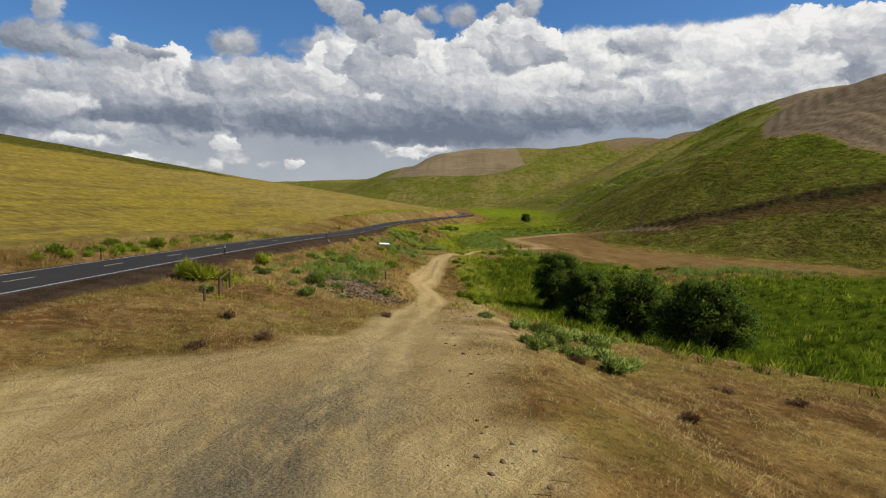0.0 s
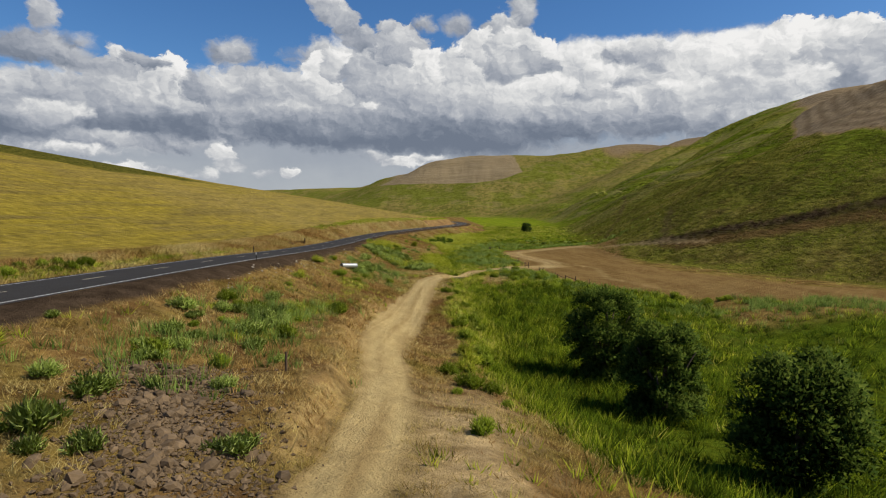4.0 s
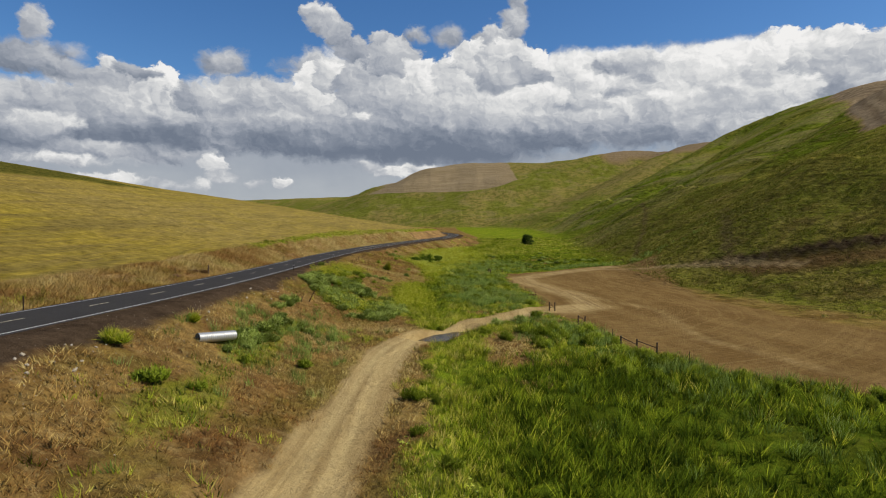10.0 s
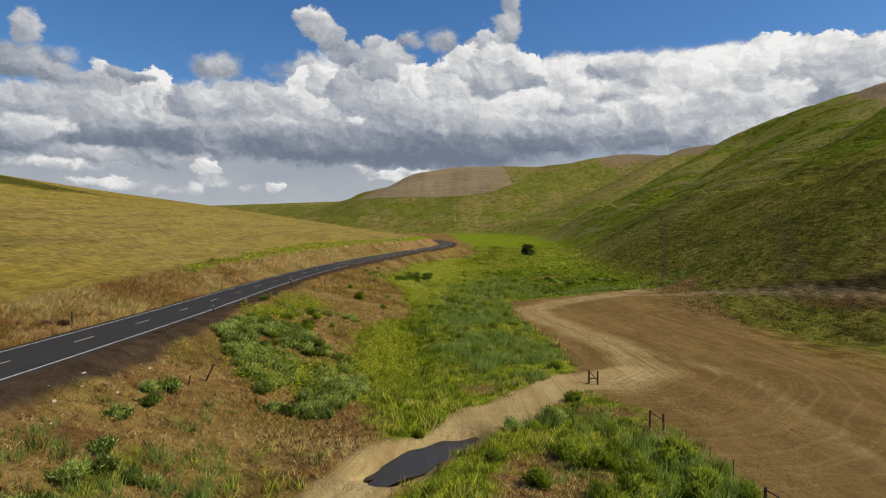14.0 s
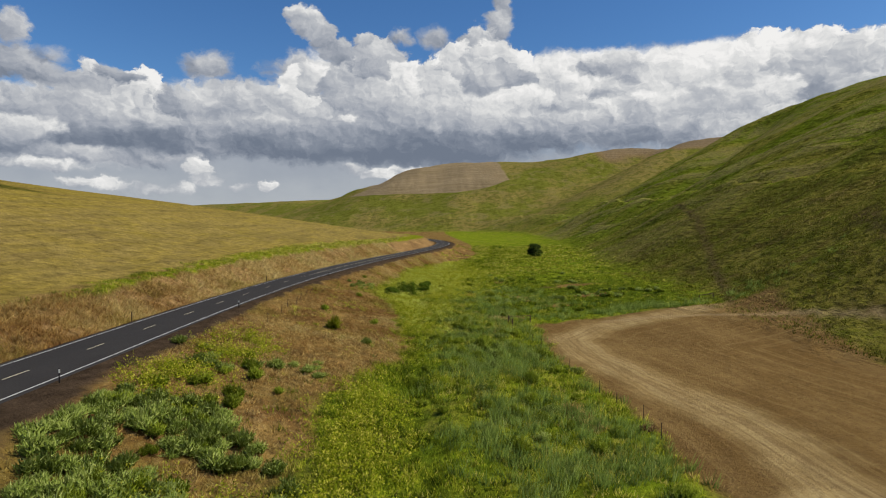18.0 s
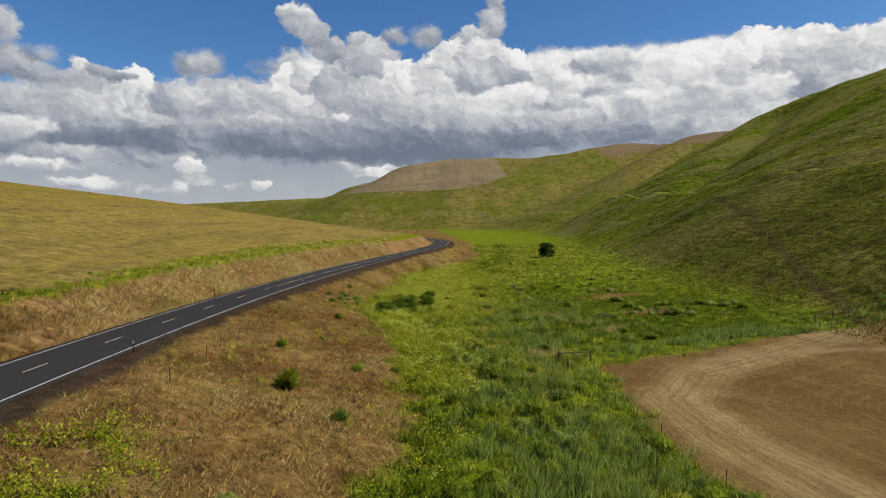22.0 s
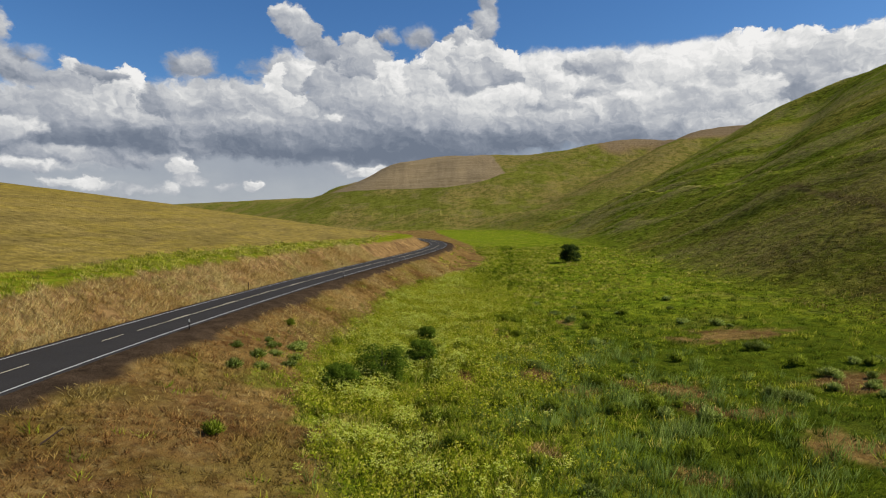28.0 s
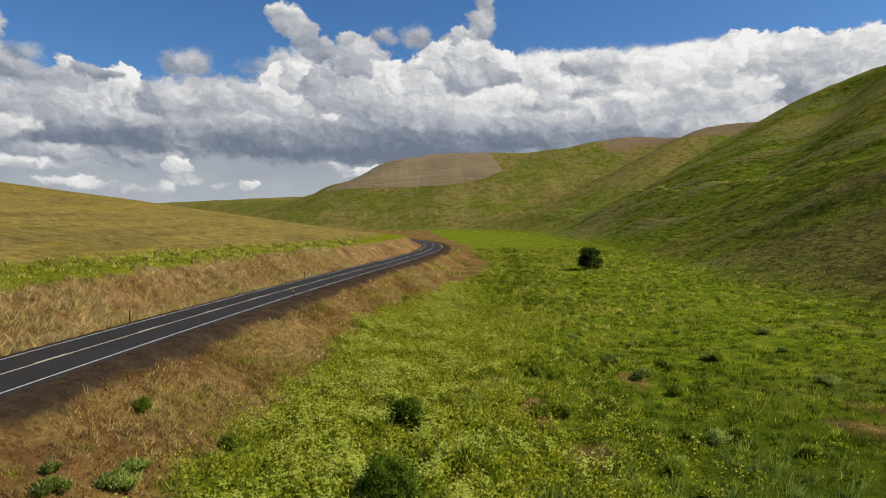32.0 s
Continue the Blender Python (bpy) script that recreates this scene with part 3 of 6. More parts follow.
def ground_height(x, y):
    """The ground as it lies, with its small unevenness."""
    z = height(x, y)
    d = along(x, y)
    off = smooth01((np.abs(d) - 5) / 3)
    h = np.maximum(hill_depth(x, y), 0)
    calm = 1 - 0.75 * np.maximum(area(x, y, LOT, 3.0), smooth01((4 - np.abs(x - track_x(y))) / 1.5) * (y < 169))
    z = z + off * calm * ((patchy(x, y, 9.0, 21) - 0.5) * 0.55 + (patchy(x, y, 2.4, 31, 2) - 0.5) * 0.22)
    z = z + smooth01(h / 40) * ((patchy(x, y, 60, 41) - 0.5) * 7 + (patchy(x, y * 0.5, 16, 43) - 0.5) * 2.2)
    # wheel ruts of the track
    q = x - track_x(y)
    rut = np.exp(-((np.abs(q + 0.15 * np.sin(y / 7)) - 0.95) / 0.32) ** 2) * (y < 168) * (y > 4)
    z = z - 0.11 * rut * smooth01((track_half(y) + 1 - np.abs(q)) / 0.6) + 0.05 * np.exp(-(q / 0.45) ** 2) * (y < 168)
    ring = np.hypot(x - 48, y - 226)
    z = z - 0.06 * area(x, y, LOT, 3.0) * np.exp(-((np.abs(ring - 21) - 0.9) / 0.3) ** 2)
    # pool of the ford, and the ditch that feeds it
    wet = smooth01(1.4 - line_distance(x, y, POOL) / 1.9)
    z = z * (1 - wet) + np.minimum(z, -6.3) * wet
    return z


POOL = [(2.6, 166.8), (5.3, 170.6), (8.8, 174.4)]

# ---- ground: one sheet to the horizon ----
gx = sorted(set(np.round(np.arange(-46, 36.1, 0.6), 3)) | set(np.round(np.arange(36, 200, 1.35), 3)) | set(steps_out(200, 3400, 2.0, 1.075)) | set(steps_out(-46, -3400, 0.8, 1.075)))
gy = sorted(set(np.round(np.arange(4, 400.1, 0.8), 3)) | set(steps_out(400, 4600, 1.0, 1.022)) | set(steps_out(4, -700, 1.0, 1.13)))
GX, GY = np.meshgrid(np.array(gx), np.array(gy))
GZ = ground_height(GX, GY)
ZONES = zones(GX, GY, GZ)


def sheet(name, keep, lift, mat):
    """A part of the ground's grid as one mesh. keep: a mask over its cells, or None."""
    rows, cols = GX.shape
    idx = np.arange(rows * cols).reshape(rows, cols)
    quads = np.stack([idx[:-1, :-1], idx[:-1, 1:], idx[1:, 1:], idx[1:, :-1]], -1)
    quads = quads[keep] if keep is not None else quads.reshape(-1, 4)
    used, quads = np.unique(quads, return_inverse=True)
    quads = quads.reshape(-1, 4)
    me = bpy.data.meshes.new(name)
    me.vertices.add(len(used))
    me.vertices.foreach_set("co", np.stack([GX.ravel()[used], GY.ravel()[used], GZ.ravel()[used] + lift], -1).ravel())
    me.loops.add(quads.size)
    me.loops.foreach_set("vertex_index", quads.ravel())
    me.polygons.add(len(quads))
    me.polygons.foreach_set("loop_start", np.arange(0, quads.size, 4))
    me.polygons.foreach_set("use_smooth", np.ones(len(quads), bool))
    for k, v in ZONES.items():
        me.attributes.new(k, "FLOAT", "POINT").data.foreach_set("value", v.ravel()[used].astype(np.float32))
    me.update()
    me.validate()
    me.materials.append(mat)
    return new(name, me)


def ground_material():
    m, n = material("ground")
    at = n.add("ShaderNodeNewGeometry").outputs["Position"]
    big, mid, small, grain = n.noise(at, 0.018, 4), n.noise(at, 0.13, 4), n.noise(at, 1.1, 5, 0.65), n.noise(at, 9.0, 4, 0.7)
    streak = n.noise(n.scaled(at, 1.0, 0.12, 1.0), 0.5, 4)

    def two(a, b, f, lo=0.38, hi=0.62):
        return n.mix(n.step(f, lo, hi), a, b)
    # dry cheatgrass slopes: straw, rust and bare soil
    other = n.noise(n.offset(at, (31.0, 17.0, 5.0)), 0.09, 4, 0.6)
    fleck = n.noise(at, 2.6, 4, 0.65)
    c = two((0.260, 0.165, 0.052), (0.150, 0.080, 0.028), mid)
    c = n.mix(n.math("MULTIPLY", n.step(small, 0.48, 0.66), 0.6), c, (0.33, 0.235, 0.095))
    c = n.mix(n.math("MULTIPLY", n.step(other, 0.48, 0.62), 0.5), c, (0.185, 0.148, 0.030))
    c = n.mix(n.math("MULTIPLY", n.step(fleck, 0.50, 0.66), 0.6), c, (0.085, 0.050, 0.024))
    # hills: olive green with dry crowns, stepped by grazing trails
    trail = n.noise(n.scaled(at, 0.35, 0.035, 1.1), 0.55, 5, 0.6)
    tread = n.noise(n.scaled(at, 0.30, 0.14, 0.75), 1.0, 5, 0.62, 0.6)
    clumps = n.noise(n.scaled(at, 0.8, 0.55, 1.0), 0.75, 5, 0.68)
    hill = two((0.160, 0.205, 0.014), (0.245, 0.222, 0.036), big, 0.42, 0.62)
    hill = n.mix(n.math("MULTIPLY", n.step(mid, 0.48, 0.64), 0.6), hill, (0.125, 0.168, 0.014))
    hill = n.mix(n.math("MULTIPLY", n.step(trail, 0.50, 0.62), 0.4), hill, (0.075, 0.090, 0.010))
    hill = n.mix(n.math("MULTIPLY", n.mask("hollow"), 0.55), hill, (0.092, 0.128, 0.011))
    hill = n.mix(n.math("MULTIPLY", n.step(tread, 0.50, 0.56), n.math("ADD", 0.30, n.math("MULTIPLY", n.step(other, 0.42, 0.60), 0.5))), hill, (0.048, 0.050, 0.010))
    hill = n.mix(n.math("MULTIPLY", n.step(tread, 0.42, 0.36), 0.5), hill, (0.290, 0.262, 0.060))
    hill = n.mix(n.math("MULTIPLY", n.math("MULTIPLY", n.mask("crest"), n.step(clumps, 0.36, 0.56)), 0.85), hill, (0.285, 0.240, 0.085))
    hill = n.mix(n.math("MULTIPLY", n.step(clumps, 0.54, 0.62), 0.6), hill, (0.055, 0.060, 0.011))
    dry_hill = two((0.200, 0.170, 0.034), (0.122, 0.130, 0.015), mid)
    dry_hill = n.mix(n.math("MULTIPLY", n.step(other, 0.50, 0.62), 0.7), dry_hill, (0.105, 0.066, 0.024))
    dry_hill = n.mix(n.math("MULTIPLY", n.step(clumps, 0.50, 0.58), 0.75), dry_hill, (0.050, 0.046, 0.012))
    dry_hill = n.mix(n.math("MULTIPLY", n.step(clumps, 0.42, 0.34), 0.6), dry_hill, (0.250, 0.195, 0.075))
    dry_hill = n.mix(n.math("MULTIPLY", n.step(small, 0.50, 0.60), 0.6), dry_hill, n.mix(n.step(grain, 0.4, 0.6), (0.048, 0.042, 0.012), (0.225, 0.175, 0.065)))
    hill = n.mix(n.math("MULTIPLY", n.mask("parched"), 0.8), hill, dry_hill)
    far_hill = two((0.250, 0.200, 0.058), (0.165, 0.172, 0.026), n.noise(at, 0.011, 4, 0.6), 0.42, 0.58)
    far_hill = n.mix(n.math("MULTIPLY", n.step(mid, 0.46, 0.58), 0.55), far_hill, (0.085, 0.098, 0.013))
    far_hill = n.mix(n.math("MULTIPLY", n.step(n.noise(n.scaled(at, 0.8, 0.8, 1.6), 0.05, 5, 0.65), 0.52, 0.62), 0.55), far_hill, (0.240, 0.195, 0.075))
    far_hill = n.mix(n.math("MULTIPLY", n.step(clumps, 0.52, 0.60), 0.4), far_hill, (0.060, 0.066, 0.012))
    hill = n.mix(n.mask("far"), hill, far_hill)
    c = n.mix(n.mask("wild"), c, hill)
    c = n.mix(n.mask("scrub"), c, n.mix(n.step(clumps, 0.42, 0.58), (0.125, 0.112, 0.022), (0.065, 0.066, 0.014)))
    lush = two((0.165, 0.230, 0.012), (0.270, 0.305, 0.022), mid)
    lush = n.mix(n.math("MULTIPLY", n.step(small, 0.46, 0.60), 0.6), lush, (0.078, 0.112, 0.006))
    lush = n.mix(n.math("MULTIPLY", n.step(other, 0.54, 0.66), 0.6), lush, (0.225, 0.205, 0.045))
    lush = n.mix(n.math("MULTIPLY", n.step(fleck, 0.50, 0.62), 0.6), lush, (0.060, 0.085, 0.008))
    lush = n.mix(n.math("MULTIPLY", n.step(n.noise(n.scaled(at, 1.0, 0.55, 1.0), 5.5, 3, 0.7), 0.50, 0.64), 0.55), lush, (0.250, 0.275, 0.020))
    # shaded meadow: the shade is painted as darker greens
    lush = n.mix(n.math("MULTIPLY", n.mask("meadow_shade"), 0.8), lush, n.mix(n.step(fleck, 0.42, 0.60), (0.030, 0.050, 0.004), n.mix(n.step(grain, 0.42, 0.62), (0.060, 0.085, 0.006), (0.125, 0.145, 0.012))))
    lush = n.mix(n.math("MULTIPLY", n.step(clumps, 0.48, 0.58), 0.55), lush, (0.072, 0.112, 0.010))
    c = n.mix(n.mask("lush"), c, lush)
    crop = two((0.320, 0.240, 0.042), (0.235, 0.172, 0.046), streak, 0.42, 0.7)
    crop = n.mix(n.math("MULTIPLY", n.step(big, 0.45, 0.62), 0.6), crop, (0.300, 0.235, 0.026))
    crop = n.mix(n.math("MULTIPLY", n.step(trail, 0.5, 0.68), 0.45), crop, (0.175, 0.132, 0.045))
    crop = n.mix(n.math("MULTIPLY", n.step(small, 0.5, 0.72), 0.4), crop, (0.16, 0.125, 0.045))
    row = n.noise(n.scaled(at, 2.4, 0.06, 0.3), 0.8, 4, 0.65)
    crop = n.mix(n.math("MULTIPLY", n.step(row, 0.48, 0.62), 0.45), crop, (0.140, 0.108, 0.036))
    crop = n.mix(n.math("MULTIPLY", n.mask("brown"), n.math("ADD", 0.35, n.math("MULTIPLY", n.step(mid, 0.4, 0.6), 0.5))), crop, n.mix(n.step(fleck, 0.42, 0.6), (0.330, 0.248, 0.080), (0.225, 0.172, 0.056)))
    crop = n.mix(n.math("MULTIPLY", n.step(trail, 0.47, 0.62), 0.5), crop, (0.165, 0.128, 0.040))
    crop = n.mix(n.math("MULTIPLY", n.step(fleck, 0.50, 0.66), 0.45), crop, (0.140, 0.108, 0.036))
    crop = n.mix(n.math("MULTIPLY", n.step(n.noise(n.scaled(at, 1.0, 0.25, 1.0), 0.22, 5, 0.65), 0.54, 0.66), 0.5), crop, (0.175, 0.128, 0.050))
    c = n.mix(n.mask("field"), c, crop)
    c = n.mix(n.mask("verge"), c, two((0.130, 0.180, 0.008), (0.225, 0.210, 0.020), small))
    furrow = n.math("MULTIPLY", n.math("ADD", n.math("SINE", n.math("ADD", n.math("MULTIPLY", n.mask("rows"), 1.05), n.math("MULTIPLY", mid, 3.0))), 1.0), 0.5)
    plow = n.mix(n.math("MULTIPLY", furrow, n.math("ADD", 0.25, n.math("MULTIPLY", mid, 0.9))), (0.300, 0.225, 0.135), (0.185, 0.130, 0.075))
    plow = n.mix(n.math("MULTIPLY", n.mask("far"), 0.7), plow, (0.190, 0.140, 0.080))
    plow = n.mix(n.math("MULTIPLY", n.step(small, 0.5, 0.7), 0.3), plow, (0.14, 0.10, 0.06))
    c = n.mix(n.mask("plow"), c, plow)
    px, py, pz = n.add("ShaderNodeSeparateXYZ", Vector=n.offset(at, n.scaled(n.add("ShaderNodeTexNoise", Vector=at, Scale=0.03, Detail=3.0).outputs["Color"], 9, 9, 5))).outputs[:3]
    sill = n.math("ADD", FAR_SILL[0], n.math("MULTIPLY", n.math("POWER", n.math("MAXIMUM", n.math("DIVIDE", n.math("ADD", px, FAR_SILL[1]), 100.0), 0.0), 2.0), FAR_SILL[2]))
    tilled = n.math("MULTIPLY", n.math("MULTIPLY", n.step(n.math("SUBTRACT", pz, sill), -0.6, 0.6), n.step(px, FAR_SILL[3], FAR_SILL[3] - 5.0)), n.math("MULTIPLY", n.step(py, 990.0, 1000.0), n.step(px, -140.0, -110.0)))
    line = n.noise(n.scaled(at, 0.02, 0.02, 0.8), 1.0, 3)
    c = n.mix(tilled, c, n.mix(n.step(line, 0.35, 0.65), (0.300, 0.232, 0.140), (0.240, 0.180, 0.100)))
    c = n.mix(n.mask("cut"), c, n.mix(n.step(small, 0.40, 0.62), (0.125, 0.070, 0.028), n.mix(grain, (0.080, 0.047, 0.020), (0.165, 0.105, 0.042))))
    c = n.mix(n.mask("scarp"), c, n.mix(n.step(n.noise(at, 0.5, 4, 0.65), 0.40, 0.62), (0.050, 0.030, 0.016), (0.120, 0.080, 0.040)))
    c = n.mix(n.mask("trodden"), c, (0.115, 0.082, 0.036))
    bank = two((0.35, 0.225, 0.095), (0.195, 0.115, 0.048), small)
    bank = n.mix(n.math("MULTIPLY", n.step(other, 0.48, 0.62), 0.6), bank, (0.115, 0.066, 0.030))
    c = n.mix(n.math("MULTIPLY", n.mask("bankside"), n.math("SUBTRACT", 1.0, n.mask("verge"))), c, bank)
    c = n.mix(n.mask("gravel"), c, two((0.052, 0.036, 0.024), (0.082, 0.056, 0.036), grain))
    lot = two((0.172, 0.104, 0.036), (0.245, 0.158, 0.060), n.noise(n.scaled(at, 0.5, 0.16, 1.0), 0.35, 5, 0.65), 0.36, 0.66)
    lot = n.mix(n.math("MULTIPLY", n.step(small, 0.5, 0.72), 0.5), lot, (0.140, 0.080, 0.034))
    drive = n.noise(n.add("ShaderNodeCombineXYZ", X=n.math("ADD", n.mask("tread"), n.math("MULTIPLY", mid, 2.0)), Y=n.math("MULTIPLY", streak, 0.8)).outputs[0], 1.5, 4, 0.7)
    lot = n.mix(n.math("MULTIPLY", n.step(drive, 0.48, 0.64), 0.32), lot, (0.330, 0.226, 0.092))
    lot = n.mix(n.math("MULTIPLY", n.step(fleck, 0.52, 0.66), 0.5), lot, (0.125, 0.072, 0.032))
    lot = n.mix(n.math("MULTIPLY", n.step(grain, 0.55, 0.70), 0.4), lot, (0.33, 0.225, 0.100))
    c = n.mix(n.mask("lot"), c, lot)
    lane = n.noise(n.add("ShaderNodeCombineXYZ", X=n.mask("lane"), Y=n.math("MULTIPLY", streak, 0.7), Z=n.math("MULTIPLY", mid, 0.6)).outputs[0], 1.6, 5, 0.7)
    soil = two((0.56, 0.425, 0.195), (0.45, 0.325, 0.140), streak)
    soil = n.mix(n.math("MULTIPLY", n.step(lane, 0.50, 0.62), 0.55), soil, (0.32, 0.222, 0.090))
    soil = n.mix(n.math("MULTIPLY", n.step(lane, 0.42, 0.34), 0.5), soil, (0.62, 0.485, 0.245))
    soil = n.mix(n.math("MULTIPLY", n.step(grain, 0.55, 0.75), 0.35), soil, (0.20, 0.135, 0.07))
    c = n.mix(n.mask("worn"), c, n.mix(n.math("MULTIPLY", n.step(drive, 0.42, 0.58), 0.7), n.mix(0.45, soil, (0.20, 0.125, 0.06)), soil))
    c = n.mix(n.math("MULTIPLY", n.mask("path"), 0.6), c, (0.38, 0.275, 0.140))
    c = n.mix(n.math("MULTIPLY", n.mask("pale"), 0.85), c, n.mix(n.step(small, 0.4, 0.65), (0.53, 0.385, 0.195), (0.42, 0.295, 0.140)))
    c = n.mix(n.math("MULTIPLY", n.mask("straw"), 0.85), c, n.mix(n.step(small, 0.4, 0.62), (0.470, 0.330, 0.135), (0.300, 0.190, 0.075)))
    c = n.mix(n.mask("apron"), c, n.mix(n.math("MULTIPLY", n.step(mid, 0.42, 0.6), 0.5), soil, (0.33, 0.235, 0.110)))
    c = n.mix(n.mask("track"), c, n.mix(n.math("MULTIPLY", n.mask("rut"), 0.6), n.mix(0.25, soil, (0.26, 0.17, 0.08)), (0.57, 0.435, 0.205)))
    whirl = n.math("SINE", n.math("ADD", n.math("MULTIPLY", n.mask("tread"), 7.0), n.math("MULTIPLY", mid, 9.0)))
    c = n.mix(n.math("MULTIPLY", n.mask("worn"), n.math("MULTIPLY", n.math("MULTIPLY", n.step(whirl, 0.0, 0.9), n.step(small, 0.35, 0.6)), 0.6)), c, (0.20, 0.125, 0.06))
    c = n.mix(n.math("MULTIPLY", n.mask("grit"), n.step(n.noise(n.scaled(at, 1.0, 0.3, 1.0), 0.9, 5, 0.65), 0.30, 0.58)), c, two((0.230, 0.190, 0.115), (0.135, 0.112, 0.070), grain))
    c = n.mix(n.math("MULTIPLY", n.step(grain, 0.35, 0.8), 0.25), c, n.mix(0.5, c, (0.02, 0.015, 0.01)))
    blotch = n.noise(n.offset(at, (7.0, 3.0, 11.0)), 0.45, 9, 0.74)
    vary = n.add("ShaderNodeMapRange", i0=blotch, i1=0.36, i2=0.64, i3=0.62, i4=1.36).outputs[0]
    even = n.math("MULTIPLY", n.math("MAXIMUM", n.math("MAXIMUM", n.mask("lot"), n.mask("track")), n.mask("apron")), 0.72)
    vary = n.math("ADD", n.math("MULTIPLY", vary, n.math("SUBTRACT", 1.0, even)), even)
    tinted = n.t.nodes.new("ShaderNodeVectorMath")
    tinted.operation = "SCALE"
    n.feed(tinted, "i0", c)
    n.feed(tinted, "Scale", vary)
    c = tinted.outputs[0]
    bumps = n.math("ADD", n.math("ADD", n.math("MULTIPLY", small, 0.6), n.math("MULTIPLY", grain, 0.25)), n.math("MULTIPLY", n.math("MULTIPLY", n.math("ADD", n.math("ADD", trail, n.math("MULTIPLY", tread, 1.4)), clumps), n.mask("wild")), 1.3))
    finish(n, c, 0.95, n.bump(bumps, 1.0, 0.6), spec=0.0)
    return m


GROUND = ground_material()
ground = tagged(sheet("ground", None, 0.0, GROUND), "dry grass slopes, green valley floor and rolling farmed hills", "ground", kind="structure")
cell = lambda v: (v[:-1, :-1] + v[1:, 1:]) / 2


def joined(mask, x, y):
    """The one connected piece of a mask that holds the place (x, y)."""
    got = np.zeros_like(mask)
    got[np.searchsorted(gy, y), np.searchsorted(gx, x)] = True
    for _ in range(4000):
        more = got.copy()
        more[1:] |= got[:-1]
        more[:-1] |= got[1:]
        more[:, 1:] |= more[:, :-1]
        more[:, :-1] |= more[:, 1:]
        more &= mask
        if (more == got).all():
            return got
        got = more
    return got


tagged(sheet("dirt_track", joined((cell(np.maximum(ZONES["track"], ZONES["apron"])) > 0.5) & (cell(GY) < 215) & (cell(GY) > -60), -2.2, 60), 0.02, GROUND), "pale sandy farm track with two worn wheel ruts", "dirt road", kind="structure")
tagged(sheet("dirt_lot", joined((cell(ZONES["lot"]) > 0.5) & (cell(ZONES["track"]) <= 0.5), 40, 220), 0.02, GROUND), "bare brown earth turning lot marked by tyre tracks", "dirt lot", kind="structure")


# ---- the paved road ----
def ribbon(name, offsets, y0, y1, step, lift, thick, mat, x_of=road_x, z_of=road_z):
    """A strip that follows the road between two offsets, with thickness."""
    ys = np.arange(y0, y1 + 0.01, step)
    sl = (x_of(ys + 2) - x_of(ys - 2)) / 4
    nx, ny = 1 / np.sqrt(1 + sl ** 2), -sl / np.sqrt(1 + sl ** 2)
    verts = []
    for o in offsets:
        crown = 0.0
        for dz in (0.0, -thick):
            verts.append(np.stack([x_of(ys) + nx * o, ys + ny * o, z_of(ys) + lift - 0.02 * abs(o) + 0.06 + dz], -1))
    k, m = len(ys), len(offsets)
    vs = np.concatenate(verts)
    at = lambda i, lower, j: (2 * i + lower) * k + j
    faces = []
    for j in range(k - 1):
        for i in range(m - 1):
            faces.append((at(i, 0, j), at(i + 1, 0, j), at(i + 1, 0, j + 1), at(i, 0, j + 1)))
        faces.append((at(0, 1, j), at(0, 0, j), at(0, 0, j + 1), at(0, 1, j + 1)))
        faces.append((at(m - 1, 0, j), at(m - 1, 1, j), at(m - 1, 1, j + 1), at(m - 1, 0, j + 1)))
    me = bpy.data.meshes.new(name)
    me.from_pydata(vs.tolist(), [], faces)
    me.materials.append(mat)
    return new(name, me)


def asphalt_material():
    m, n = material("asphalt")
    at = n.add("ShaderNodeNewGeometry").outputs["Position"]
    c = n.mix(n.noise(at, 0.25, 4), (0.023, 0.021, 0.019), (0.038, 0.034, 0.031))
    c = n.mix(n.math("MULTIPLY", n.step(n.noise(at, 40, 2), 0.5, 0.7), 0.5), c, (0.065, 0.062, 0.058))
    finish(n, c, 0.85, n.bump(n.noise(at, 60, 3), 0.4, 0.01), spec=0.15)
    return m


def paint_material(name, colour):
    m, n = material(name)
    at = n.add("ShaderNodeNewGeometry").outputs["Position"]
    c = n.mix(n.math("MULTIPLY", n.step(n.noise(at, 6, 5, 0.7), 0.45, 0.75), 0.6), colour, (0.12, 0.12, 0.12))
    finish(n, c, 0.7, spec=0.3)
    return m


ASPHALT = asphalt_material()
WHITE_PAINT, YELLOW_PAINT = paint_material("white_road_paint", (0.62, 0.62, 0.60)), paint_material("yellow_road_paint", (0.60, 0.54, 0.38))
road = tagged(ribbon("road", [-4.35, -2.2, 0.0, 2.2, 4.35], -180, 790, 2.0, 0.0, 0.25, ASPHALT), "two-lane dark asphalt road curving up the valley", "road", kind="structure")
def lane_mark(name, off, half, y0, y1, mat):
    ob = ribbon(name, [off - half, off + half], y0, y1, min(2.0, (y1 - y0) / 2), 0.006 + 0.0, 0.004, mat)
    ob.parent = road
    return ob
lane_mark("edge_line", 3.72, 0.062, -180, 790, WHITE_PAINT)
lane_mark("edge_line", -3.72, 0.062, -180, 790, WHITE_PAINT)
for i in range(60):
    y0 = 11.85 * i - 112.95
    lane_mark("lane_dash", 0.0, 0.06, y0, y0 + 3.2, YELLOW_PAINT)
lane_mark("no_passing_line", 0.18, 0.06, 307, 790, YELLOW_PAINT)


# ---- helpers for things ----
def part(name, mesh, parent=None, label="", m=None):
    """Links a mesh as one object, under a thing or a part if given."""
    ob = new(name, mesh)
    if parent is not None:
        ob.parent = parent
    if m is not None:
        ob.matrix_local = m
    if label:
        tagged(ob, label)
    return ob


